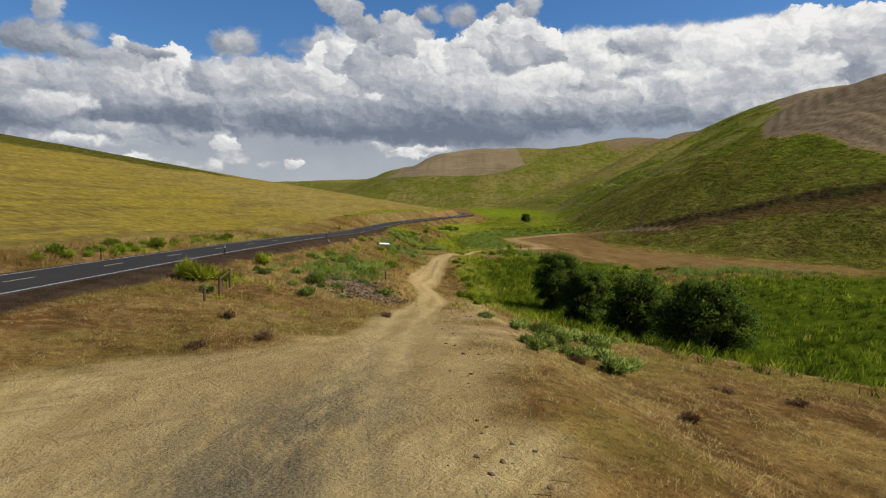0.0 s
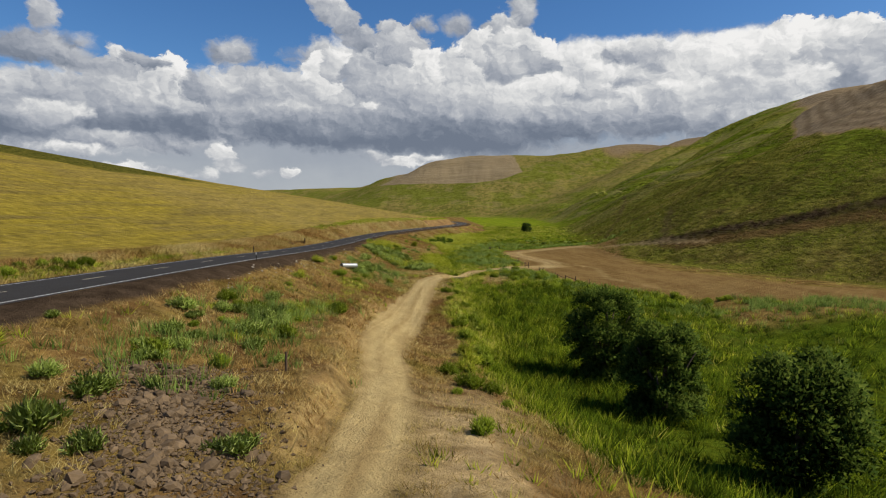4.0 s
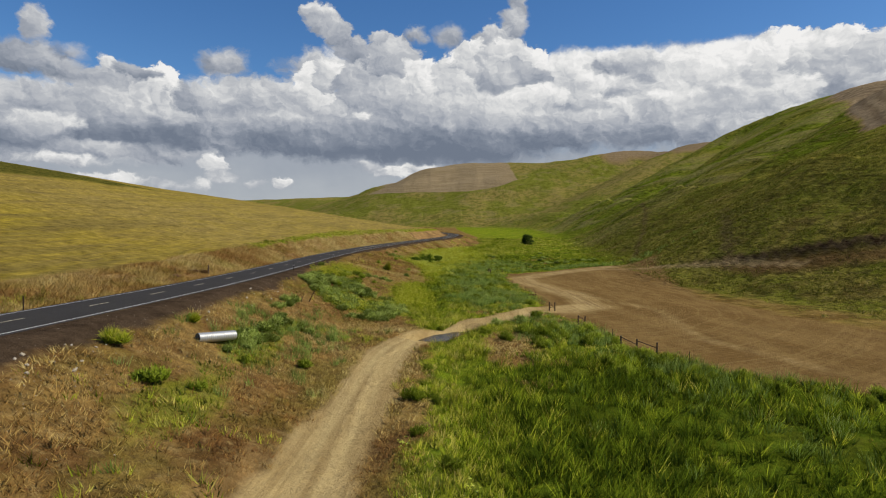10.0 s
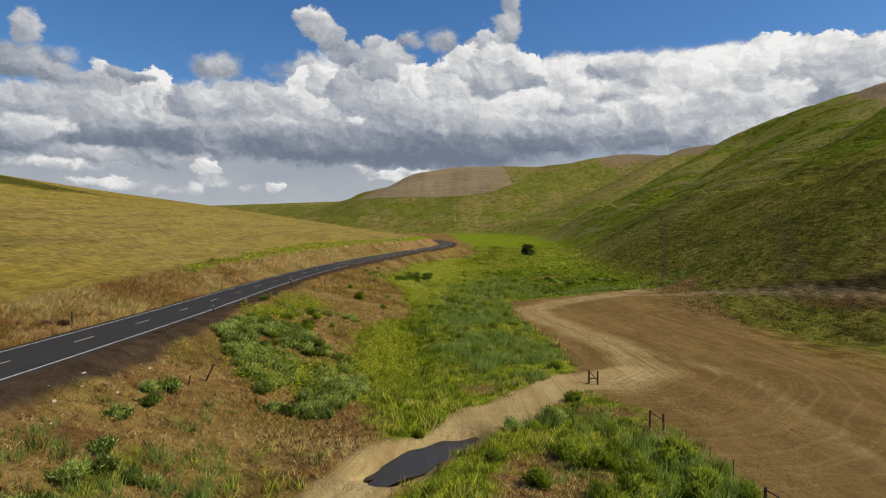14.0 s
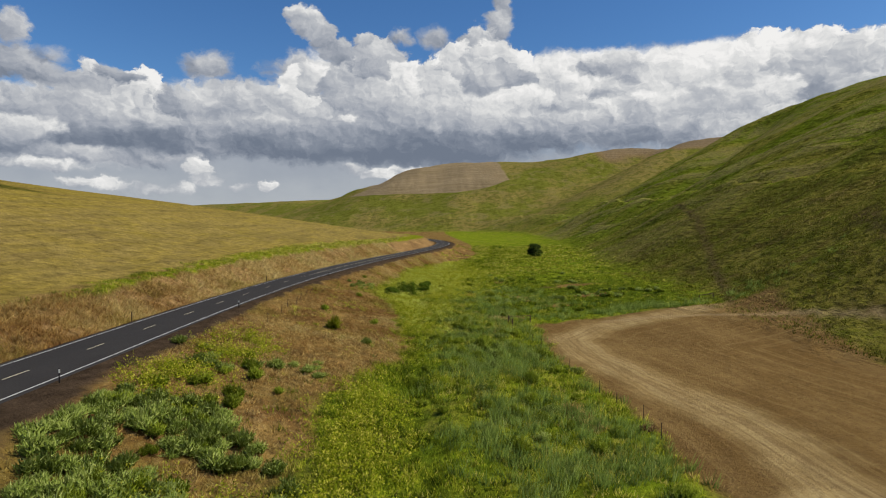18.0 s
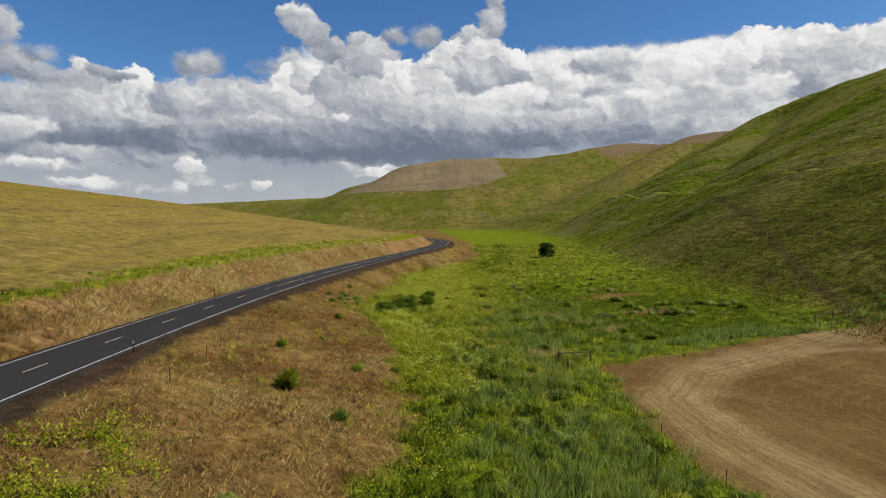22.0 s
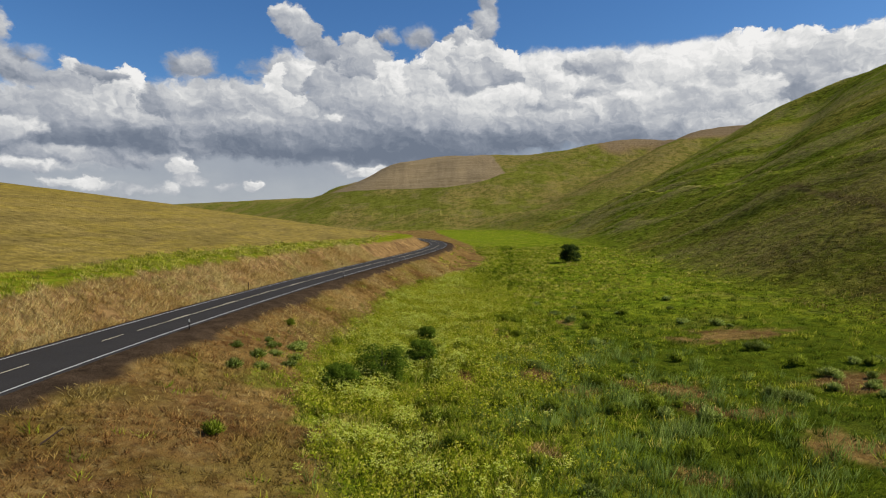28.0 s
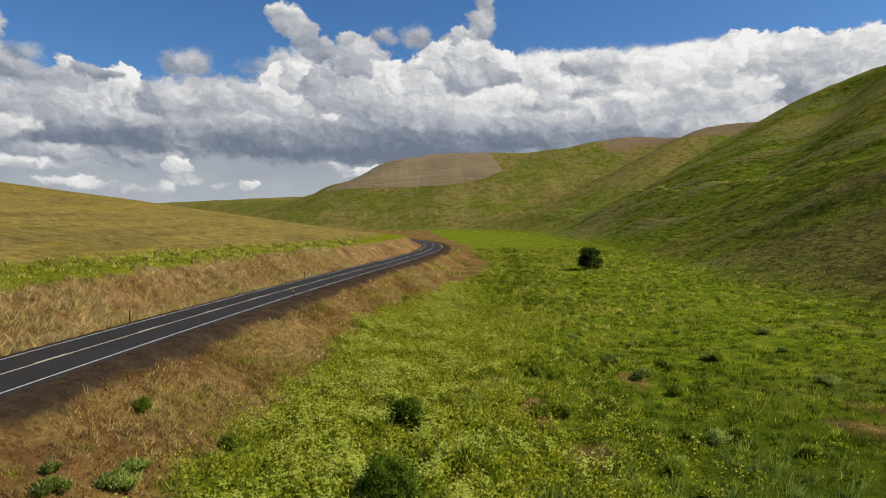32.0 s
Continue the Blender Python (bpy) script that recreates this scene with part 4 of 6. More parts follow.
def thing(name, m, label, category, group=""):
    ob = new(name)
    ob.empty_display_size = 0.2
    ob.matrix_world = m
    return tagged(ob, label, category, group)


def mesh_of(name, bm, mat, smooth=False):
    me = bpy.data.meshes.new(name)
    bm.to_mesh(me)
    bm.free()
    if smooth:
        me.polygons.foreach_set("use_smooth", np.ones(len(me.polygons), bool))
    me.materials.append(mat)
    return me


def raw_mesh(name, verts, tris, mat, tint=None, facing=None):
    """A mesh of many loose triangles, from arrays."""
    me = bpy.data.meshes.new(name)
    me.vertices.add(len(verts))
    me.vertices.foreach_set("co", np.asarray(verts, np.float32).ravel())
    me.loops.add(tris.size)
    if facing is not None:
        p = np.asarray(verts).reshape(-1, 3)[tris]
        g = np.cross(p[:, 1] - p[:, 0], p[:, 2] - p[:, 0]) @ np.array([0.15, -0.65, 0.75])
        tris = np.where((g < 0)[:, None], tris[:, ::-1], tris)
    me.loops.foreach_set("vertex_index", tris.ravel().astype(np.int32))
    me.polygons.add(len(tris))
    me.polygons.foreach_set("loop_start", np.arange(0, tris.size, 3))
    if tint is not None:
        me.attributes.new("tint", "FLOAT", "POINT").data.foreach_set("value", np.asarray(tint, np.float32))
    me.polygons.foreach_set("use_smooth", np.ones(len(tris), bool))
    me.update()
    if facing is not None:
        me.normals_split_custom_set_from_vertices(facing)
    me.materials.append(mat)
    return me


def lie(x, y):
    return float(ground_height(np.array([x]), np.array([y]))[0])


# ---- leaves and grass ----
def leaf_material(name, stops, thin=0.35, rough=0.7, spread=0.25, other=None):
    m, n = material(name)
    at = n.add("ShaderNodeNewGeometry").outputs["Position"]
    f = n.math("ADD", n.mask("tint"), n.math("MULTIPLY", n.math("SUBTRACT", n.noise(at, 0.6, 3), 0.5), spread))
    c = n.ramp(f, stops)
    if other:
        c = n.mix(n.math("MULTIPLY", n.step(n.noise(n.offset(at, (31.0, 17.0, 5.0)), 0.09, 4, 0.6), 0.48, 0.62), 0.5), c, n.ramp(f, other))
    finish(n, c, rough, spec=0.03, through_light=thin)
    return m


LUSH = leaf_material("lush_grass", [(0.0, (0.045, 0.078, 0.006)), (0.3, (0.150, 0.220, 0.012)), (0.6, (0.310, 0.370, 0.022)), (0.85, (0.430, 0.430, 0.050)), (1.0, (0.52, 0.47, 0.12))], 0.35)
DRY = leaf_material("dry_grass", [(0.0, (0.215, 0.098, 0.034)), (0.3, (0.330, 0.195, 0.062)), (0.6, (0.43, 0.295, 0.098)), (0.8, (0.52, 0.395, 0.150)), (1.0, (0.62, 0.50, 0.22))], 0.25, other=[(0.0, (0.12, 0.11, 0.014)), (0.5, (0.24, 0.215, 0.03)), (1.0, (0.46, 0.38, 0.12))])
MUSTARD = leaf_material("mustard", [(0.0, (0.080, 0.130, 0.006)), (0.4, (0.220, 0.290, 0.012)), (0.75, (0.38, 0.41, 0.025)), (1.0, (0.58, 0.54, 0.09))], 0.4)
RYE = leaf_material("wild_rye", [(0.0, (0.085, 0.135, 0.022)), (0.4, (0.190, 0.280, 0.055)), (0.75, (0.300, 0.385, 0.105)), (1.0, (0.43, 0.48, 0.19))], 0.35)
UMBEL = leaf_material("umbels", [(0.0, (0.36, 0.45, 0.04)), (0.6, (0.52, 0.58, 0.08)), (1.0, (0.68, 0.69, 0.20))], 0.3)
BUNCH = leaf_material("bunchgrass", [(0.0, (0.075, 0.082, 0.009)), (0.4, (0.130, 0.135, 0.014)), (0.7, (0.220, 0.190, 0.042)), (1.0, (0.33, 0.26, 0.10))], 0.3)
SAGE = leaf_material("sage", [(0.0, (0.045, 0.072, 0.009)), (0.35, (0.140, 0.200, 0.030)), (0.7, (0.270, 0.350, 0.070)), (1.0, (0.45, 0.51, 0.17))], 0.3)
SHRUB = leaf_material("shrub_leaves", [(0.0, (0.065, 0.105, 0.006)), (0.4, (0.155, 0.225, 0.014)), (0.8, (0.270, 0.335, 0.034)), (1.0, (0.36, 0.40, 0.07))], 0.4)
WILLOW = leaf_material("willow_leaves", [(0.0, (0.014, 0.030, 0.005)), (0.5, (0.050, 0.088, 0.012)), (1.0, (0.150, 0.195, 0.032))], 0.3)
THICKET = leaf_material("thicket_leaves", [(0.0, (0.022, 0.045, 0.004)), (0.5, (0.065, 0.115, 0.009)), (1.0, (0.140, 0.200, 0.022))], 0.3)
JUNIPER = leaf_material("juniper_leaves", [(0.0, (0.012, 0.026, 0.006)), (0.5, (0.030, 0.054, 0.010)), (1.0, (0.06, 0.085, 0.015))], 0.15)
rng = np.random.default_rng(7)


def blades(name, x, y, tall, wide, lean, tint, mat, tip=0.18, clump=1, uneven=0.12, ragged=0.45):
    """Grass blades as thin leaning triangles rooted in the ground, in tufts that fan outwards."""
    z = ground_height(x, y) - 0.03
    count = len(x)
    many = count // clump
    each = lambda v: np.repeat(v, clump, axis=0)
    a = rng.uniform(0, 2 * math.pi, count)
    cx, cy = each(x.reshape(many, clump).mean(1)), each(y.reshape(many, clump).mean(1))
    ox, oy = x - cx, y - cy
    far = np.hypot(ox, oy) + 1e-6
    b = np.arctan2(oy, ox) + rng.normal(0, 0.9, count)
    tall = tall * each(rng.uniform(0.65, 1.3, many))
    tint = tint + each(rng.normal(0, uneven, many))
    dx, dy = np.cos(a) * wide / 2, np.sin(a) * wide / 2
    l = lean * tall * rng.uniform(0.2, 1.0, count)
    v = np.empty((count, 3, 3))
    v[:, 0] = np.stack([x - dx, y - dy, z], -1)
    v[:, 1] = np.stack([x + dx, y + dy, z], -1)
    v[:, 2] = np.stack([x + np.cos(b) * l, y + np.sin(b) * l - 0.12 * tall, z + tall], -1)
    tris = np.arange(count * 3).reshape(-1, 3)
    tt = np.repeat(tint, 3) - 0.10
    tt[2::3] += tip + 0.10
    g = np.stack([ox / far * 0.5, oy / far * 0.5, np.ones(count)], -1) + each(np.stack([rng.normal(0, ragged, many), rng.normal(0, ragged, many), np.zeros(many)], -1)) + rng.normal(0, 0.3, (count, 3))
    g[:, 2] = np.maximum(g[:, 2], 0.25)
    face = np.repeat(g / np.linalg.norm(g, axis=1)[:, None], 3, axis=0)
    return new(name, raw_mesh(name, v.reshape(-1, 3), tris, mat, np.clip(tt, 0, 1), face))


def blob(x, y, cx, cy, rx, ry):
    return np.exp(-(((x - cx) / rx) ** 2 + ((y - cy) / ry) ** 2))


def scatter(count, x0, x1, y0, y1, weight, clump=0, spread=0.25):
    """Random places in a rectangle, kept in proportion to weight(x, y, z), each with its own clump of neighbours."""
    x, y = rng.uniform(x0, x1, count), rng.uniform(y0, y1, count)
    keep = rng.random(count) < weight(x, y)
    x, y = x[keep], y[keep]
    if clump:
        x, y = np.repeat(x, clump), np.repeat(y, clump)
        x, y = x + rng.normal(0, spread, len(x)), y + rng.normal(0, spread, len(y))
    return x, y


def zone_at(x, y):
    return zones(x, y, height(x, y))


def bare(zn):
    return (1 - zn["track"]) * (1 - zn["lot"]) * (1 - zn["apron"]) * (1 - np.clip(zn["gravel"] * 1.3, 0, 1))


def near_walk(x, y, reach):
    return np.exp(-np.maximum(np.abs(x - 4) - 8, 0) / reach)


wet_x = creek_x


def lush_weight(x, y):
    zn = zone_at(x, y)
    olive = 0.12 * smooth01((patchy(x, y, 8, 63) - 0.50) / 0.08) * (along(x, y) > 9) * (hill_depth(x, y) < 0) * (y > 36)
    return np.maximum(np.maximum(zn["lush"], olive), zn["verge"] * (x < -8) * 1.4) * bare(zn) * near_walk(x - smooth01((y - 330) / 200) * 38, y, 26) * (1 - 0.55 * smooth01((y - 330) / 120)) * smooth01((600 - y) / 60) * smooth01((line_distance(x, y, POOL) - 1.6) / 1.0) * (0.35 + 0.65 * smooth01((patchy(x, y, 7, 61) - 0.30) / 0.2))


gx_, gy_ = scatter(225000, -46, 96, 40, 600, lush_weight, 14, 0.24)
tone = patchy(gx_, gy_, 14, 71)
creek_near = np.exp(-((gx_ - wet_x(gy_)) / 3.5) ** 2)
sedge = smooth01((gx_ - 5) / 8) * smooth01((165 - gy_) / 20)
# shade over the right-hand meadow is put into the tint; creek grass darker too
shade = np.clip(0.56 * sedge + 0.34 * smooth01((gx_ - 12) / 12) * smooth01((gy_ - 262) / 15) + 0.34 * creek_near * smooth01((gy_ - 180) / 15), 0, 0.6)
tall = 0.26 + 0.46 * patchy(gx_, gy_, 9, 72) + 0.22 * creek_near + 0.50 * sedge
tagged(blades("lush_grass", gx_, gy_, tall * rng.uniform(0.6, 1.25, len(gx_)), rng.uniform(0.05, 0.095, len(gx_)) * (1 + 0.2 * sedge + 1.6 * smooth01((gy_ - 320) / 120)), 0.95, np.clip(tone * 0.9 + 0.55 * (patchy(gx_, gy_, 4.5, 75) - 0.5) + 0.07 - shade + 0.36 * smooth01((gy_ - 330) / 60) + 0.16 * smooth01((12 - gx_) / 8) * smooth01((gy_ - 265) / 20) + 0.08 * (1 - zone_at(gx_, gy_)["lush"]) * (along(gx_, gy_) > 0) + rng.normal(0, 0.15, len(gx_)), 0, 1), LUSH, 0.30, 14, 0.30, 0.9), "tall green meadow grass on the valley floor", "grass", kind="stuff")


RIPRAP = [(-12, 65.5), (-8.8, 61.0), (-7.0, 54.0)]


def dry_weight(x, y):
    zn = zone_at(x, y)
    d = along(x, y)
    stony = 1 - smooth01(1.6 * np.exp(-((line_distance(x, y, RIPRAP) / 2.6) ** 2)) - 0.1)
    right = stony * (1 - 0.9 * zn["pale"]) * (1 - zn["lush"]) * bare(zn) * (d > 6) * near_walk(x, y, 22) * (1 - zn["scarp"])
    left = zn["bankside"] * 1.0 * (1 - zn["verge"])
    return np.where(d > 0, right, left * (d > -16)) * (0.3 + 0.7 * smooth01((patchy(x, y, 5, 81) - 0.32) / 0.2))


gx_, gy_ = scatter(270000, -46, 44, 8, 430, dry_weight, 8, 0.16)
tone = patchy(gx_, gy_, 9, 91)
rust = 0.7 * blob(gx_, gy_, -14, 290, 8, 14) + 0.6 * blob(gx_, gy_, -12, 250, 10, 25) + 0.6 * blob(gx_, gy_, -15, 115, 8, 25) + 0.7 * blob(gx_, gy_, -15, 44, 6, 5)
straw = 0.22 * smooth01((60 - gy_) / 15) + 0.35 * (along(gx_, gy_) < 0) * smooth01((gy_ - 260) / 30) + 0.4 * blob(gx_, gy_, -13, 38, 7, 6) + 0.25 * smooth01((gx_ - 6) / 3) * smooth01((50 - gy_) / 8)
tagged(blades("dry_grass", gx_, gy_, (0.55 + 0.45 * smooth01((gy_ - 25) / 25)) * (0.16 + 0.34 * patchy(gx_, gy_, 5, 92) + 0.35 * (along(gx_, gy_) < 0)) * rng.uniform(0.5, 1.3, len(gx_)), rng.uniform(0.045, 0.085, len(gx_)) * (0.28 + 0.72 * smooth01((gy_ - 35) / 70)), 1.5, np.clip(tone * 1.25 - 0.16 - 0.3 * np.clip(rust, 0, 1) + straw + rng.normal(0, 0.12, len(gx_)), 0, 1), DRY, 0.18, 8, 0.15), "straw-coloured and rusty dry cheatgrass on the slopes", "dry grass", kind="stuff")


def mustard_weight(x, y):
    zn = zone_at(x, y)
    b = 1.4 * blob(x, y, 2, 292, 7, 14) + 1.2 * np.exp(-((x - 6) / 12) ** 2) * smooth01((y - 290) / 20) + 1.6 * blob(x, y, -0.5, 203, 2.8, 14) + 2.6 * blob(x, y, -15.7, 226.0, 2.6, 4.5) + 1.6 * blob(x, y, -16.5, 211, 2.5, 4) + 1.0 * blob(x, y, -9, 190, 4, 5) + 0.8 * blob(x, y, 3, 262, 3, 20)
    return np.clip(b, 0, 1) * np.maximum(zn["lush"], smooth01((-3 - x) / 2) * (y < 240)) * bare(zn) * smooth01((patchy(x, y, 5, 101) - 0.30) / 0.12)


gx_, gy_ = scatter(112000, -22, 50, 180, 420, mustard_weight, 18, 0.34)
def fluff(name, x, y, clump, tall, size, tint, mat):
    """Bushy flowering herbs: small leaves all through rounded clumps, lightest at the top."""
    many = len(x) // clump
    each = lambda v: np.repeat(v, clump)
    high, own = each(tall * rng.uniform(0.6, 1.25, many)), each(rng.normal(0, 0.12, many))
    cx, cy = each(x.reshape(many, clump).mean(1)), each(y.reshape(many, clump).mean(1))
    ox, oy = x - cx, y - cy
    u = rng.random(len(x)) ** 0.55
    z = ground_height(x, y) + high * u * np.exp(-(np.hypot(ox, oy) / 0.75) ** 2)
    p = np.stack([x, y, z], -1)
    a, t = rng.normal(size=(len(x), 3)), rng.normal(size=(len(x), 3))
    a[:, 2] += 0.8
    s = (size * rng.uniform(0.6, 1.3, len(x)))[:, None]
    a, t = a / np.linalg.norm(a, axis=1)[:, None] * s, t / np.linalg.norm(t, axis=1)[:, None] * s * 0.45
    v = np.stack([p - t, p + t, p + a], 1)
    g = np.stack([ox * 1.2, oy * 1.2, np.full(len(x), 0.9)], -1) + rng.normal(0, 0.4, (len(x), 3))
    g[:, 2] = np.maximum(g[:, 2], 0.2)
    g /= np.linalg.norm(g, axis=1)[:, None]
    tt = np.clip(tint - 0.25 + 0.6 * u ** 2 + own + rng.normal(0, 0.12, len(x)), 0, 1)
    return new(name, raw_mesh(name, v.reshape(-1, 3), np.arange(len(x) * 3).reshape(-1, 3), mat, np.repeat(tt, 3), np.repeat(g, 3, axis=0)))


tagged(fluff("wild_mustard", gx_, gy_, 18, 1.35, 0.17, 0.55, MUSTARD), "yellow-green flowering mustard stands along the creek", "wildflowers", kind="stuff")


RYE_STRIP = [(10, 256), (19, 240), (23, 212), (24, 200), (22.5, 188), (16, 186), (12, 194), (9, 210), (7.5, 222), (7, 250)]
SAGE_TERRACE = [(-18.6, 194), (-18.8, 206), (-12.4, 208), (-5.2, 200), (-1.0, 188), (-2.0, 178), (-6.0, 177.5), (-11.8, 184)]


def rye_weight(x, y):
    zn = zone_at(x, y)
    b = 1.3 * blob(x, y, 17, 232, 5, 32) + 0.8 * blob(x, y, 9, 222, 4, 22) + 1.2 * blob(x, y, 23, 166, 4, 9) + 1.2 * blob(x, y, 33, 150, 9, 5) + 0.9 * blob(x, y, 60, 134, 22, 6) + 0.55 * blob(x, y, 22, 292, 12, 22) + 1.0 * blob(x, y, 42, 272, 22, 4) + 0.8 * blob(x, y, 15, 180, 4, 5)
    b = b + 0.9 * area(x, y, RYE_STRIP, 3.0) + 0.12 * area(x, y, SAGE_TERRACE, 3.0) + 0.6 * blob(x, y, -12, 160, 5, 14) + 0.5 * blob(x, y, -14, 85, 4, 20)
    return np.clip(b, 0, 1) * bare(zn) * (along(x, y) > 9) * smooth01((patchy(x, y, 4, 111) - 0.37) / 0.1)


gx_, gy_ = scatter(62000, -22, 92, 60, 330, rye_weight, 24, 0.26)
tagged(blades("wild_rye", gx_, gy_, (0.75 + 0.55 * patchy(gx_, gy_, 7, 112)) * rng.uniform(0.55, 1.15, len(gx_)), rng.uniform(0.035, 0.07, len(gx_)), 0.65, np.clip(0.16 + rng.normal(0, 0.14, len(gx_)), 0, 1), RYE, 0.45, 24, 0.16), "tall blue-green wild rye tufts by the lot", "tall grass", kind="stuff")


def umbels(count):
    """Flat pale flower heads on top of the tall creek plants."""
    x, y = scatter(count, -8, 24, 100, 420, lambda x, y: np.clip(1.2 * blob(x, y, 2, 296, 7, 12) + 0.8 * np.exp(-((x - 6) / 10) ** 2) * smooth01((y - 300) / 15) + 0.12 * blob(x, y, 4, 120, 2.5, 12) + 0.35 * blob(x, y, 6, 265, 4, 16), 0, 1) * smooth01((patchy(x, y, 3.5, 121) - 0.48) / 0.08) * zone_at(x, y)["lush"] * (along(x, y) > 11), 9, 0.22)
    x, y = np.repeat(x, 5) + rng.normal(0, 0.07, len(x) * 5), np.repeat(y, 5) + rng.normal(0, 0.07, len(y) * 5)
    z = ground_height(x, y) + np.repeat(rng.uniform(0.75, 1.35, len(x) // 5), 5) + rng.normal(0, 0.03, len(x))
    a = rng.uniform(0, 6.28, len(x))
    s = rng.uniform(0.04, 0.085, len(x))
    v = np.stack([np.stack([x + s * np.cos(a + k), y + s * np.sin(a + k), z + rng.normal(0, 0.02, len(x))], -1) for k in (0.0, 2.1, 4.2)], 1)
    up_ = np.tile((0.0, 0.0, 1.0), (len(x) * 3, 1))
    return new("umbel_flowers", raw_mesh("umbel_flowers", v.reshape(-1, 3), np.arange(len(x) * 3).reshape(-1, 3), UMBEL, np.repeat(rng.uniform(0.2, 1, len(x)), 3), up_))


tagged(umbels(34000), "pale yellow umbel flowers above the creek plants", "wildflowers", kind="stuff")


def bunch_weight(x, y):
    h = hill_depth(x, y)
    zn = zone_at(x, y)
    return (h > 1) * smooth01((150 - h) / 60) * (1 - zn["plow"]) * (1 - zn["scarp"]) * (1 - 0.7 * zn["cut"]) * (1 - zn["path"]) * (0.15 + 0.85 * smooth01((patchy(x, y, 12, 131) - 0.40) / 0.15)) * np.exp(-np.maximum(y - 330, 0) / 70)


gx_, gy_ = scatter(110000, 50, 210, 70, 560, bunch_weight, 4, 0.3)
tone = patchy(gx_ * 0.7 + gy_ * 0.2, gy_ * 0.25, 6, 141)
tagged(blades("bunchgrass", gx_, gy_, rng.uniform(0.2, 0.5, len(gx_)), rng.uniform(0.10, 0.26, len(gx_)), 0.9, np.clip(tone * 1.5 - 0.32 + rng.normal(0, 0.12, len(gx_)), 0, 1), BUNCH, 0.15, 4, 0.16), "olive and tan bunchgrass tufts on the hillside", "bunchgrass", kind="stuff")


# ---- bushes ----
def leaf_cloud(count, centres, radii, size, flat=1.0, up=0.0, seed=0, slim=0.45, out=1.0):
    """Leaves as small triangles on and in a set of rounded clumps; brighter outside and on top."""
    r = np.random.default_rng(seed)
    k = r.choice(len(centres), count, p=radii ** 2 / (radii ** 2).sum())
    v = r.normal(size=(count, 3))
    v /= np.linalg.norm(v, axis=1)[:, None]
    v[:, 2] = np.where(v[:, 2] < -0.35, -v[:, 2] * 0.6, v[:, 2])
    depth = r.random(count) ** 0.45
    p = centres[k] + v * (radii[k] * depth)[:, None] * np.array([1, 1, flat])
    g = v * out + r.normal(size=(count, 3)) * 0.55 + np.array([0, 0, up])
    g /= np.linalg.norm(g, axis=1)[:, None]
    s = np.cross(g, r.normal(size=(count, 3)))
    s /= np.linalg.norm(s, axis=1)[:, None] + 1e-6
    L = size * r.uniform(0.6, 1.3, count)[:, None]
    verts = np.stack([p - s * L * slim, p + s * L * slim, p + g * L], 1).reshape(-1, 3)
    # shade inside the clumps and light on their tops, put into the tint
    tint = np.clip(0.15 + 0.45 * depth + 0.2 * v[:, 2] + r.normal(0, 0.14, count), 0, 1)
    face = v + np.array([0, 0, 0.7]) + r.normal(0, 0.25, (count, 3))
    face /= np.linalg.norm(face, axis=1)[:, None]
    return verts, np.arange(count * 3).reshape(-1, 3), np.repeat(tint, 3), np.repeat(face, 3, axis=0)


def bush_mesh(name, mat, count, radius, tall, size, seed, lobes=7, per=5, slim=0.13):
    """A feathery bush: stalks that fan up from several roots, set with slim leaves."""
    r = np.random.default_rng(seed)
    stalks = count // per
    a, q = r.uniform(0, 2 * math.pi, lobes), radius * 0.62 * np.sqrt(r.random(lobes))
    a[0], q[0] = 0, 0
    high = tall * r.uniform(0.65, 1.0, lobes) * (1.1 - 0.5 * q / radius)
    k = r.integers(0, lobes, stalks)
    root = np.stack([np.cos(a[k]) * q[k], np.sin(a[k]) * q[k], np.zeros(stalks)], -1) + r.normal(0, 0.07, (stalks, 3)) * np.array([1, 1, 0])
    b, u = r.uniform(0, 2 * math.pi, stalks), np.sqrt(r.random(stalks))
    tip = root + np.stack([np.cos(b) * u * radius * 0.42, np.sin(b) * u * radius * 0.42, high[k] * (1.0 - 0.38 * u ** 2) * r.uniform(0.8, 1.1, stalks)], -1)
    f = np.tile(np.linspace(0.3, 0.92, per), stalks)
    root, tip = np.repeat(root, per, axis=0), np.repeat(tip, per, axis=0)
    n_ = len(f)
    way = (tip - root) / np.linalg.norm(tip - root, axis=1)[:, None]
    p = root + (tip - root) * f[:, None] + r.normal(0, 0.035, (n_, 3))
    g = way + r.normal(0, 0.38, (n_, 3))
    g /= np.linalg.norm(g, axis=1)[:, None]
    s = np.cross(g, r.normal(size=(n_, 3)))
    s /= np.linalg.norm(s, axis=1)[:, None] + 1e-6
    L = size * r.uniform(0.7, 1.3, n_)[:, None]
    v = np.stack([p - s * L * slim, p + s * L * slim, p + g * L], 1).reshape(-1, 3)
    v[:, 2] = np.maximum(v[:, 2], 0.0)
    # shade low in the bush is painted in: the tint lightens up each stalk
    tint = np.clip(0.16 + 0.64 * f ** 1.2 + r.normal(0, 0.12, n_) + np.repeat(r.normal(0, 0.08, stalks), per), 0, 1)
    out = tip * np.array([1, 1, 0]) / radius
    face = out * 0.6 + np.array([0, 0, 0.9]) + r.normal(0, 0.42, (n_, 3))
    face[:, 2] = np.maximum(face[:, 2], 0.2)
    face /= np.linalg.norm(face, axis=1)[:, None]
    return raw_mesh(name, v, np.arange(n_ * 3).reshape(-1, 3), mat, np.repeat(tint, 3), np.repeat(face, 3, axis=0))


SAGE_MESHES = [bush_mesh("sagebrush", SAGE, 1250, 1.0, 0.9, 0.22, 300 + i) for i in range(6)]
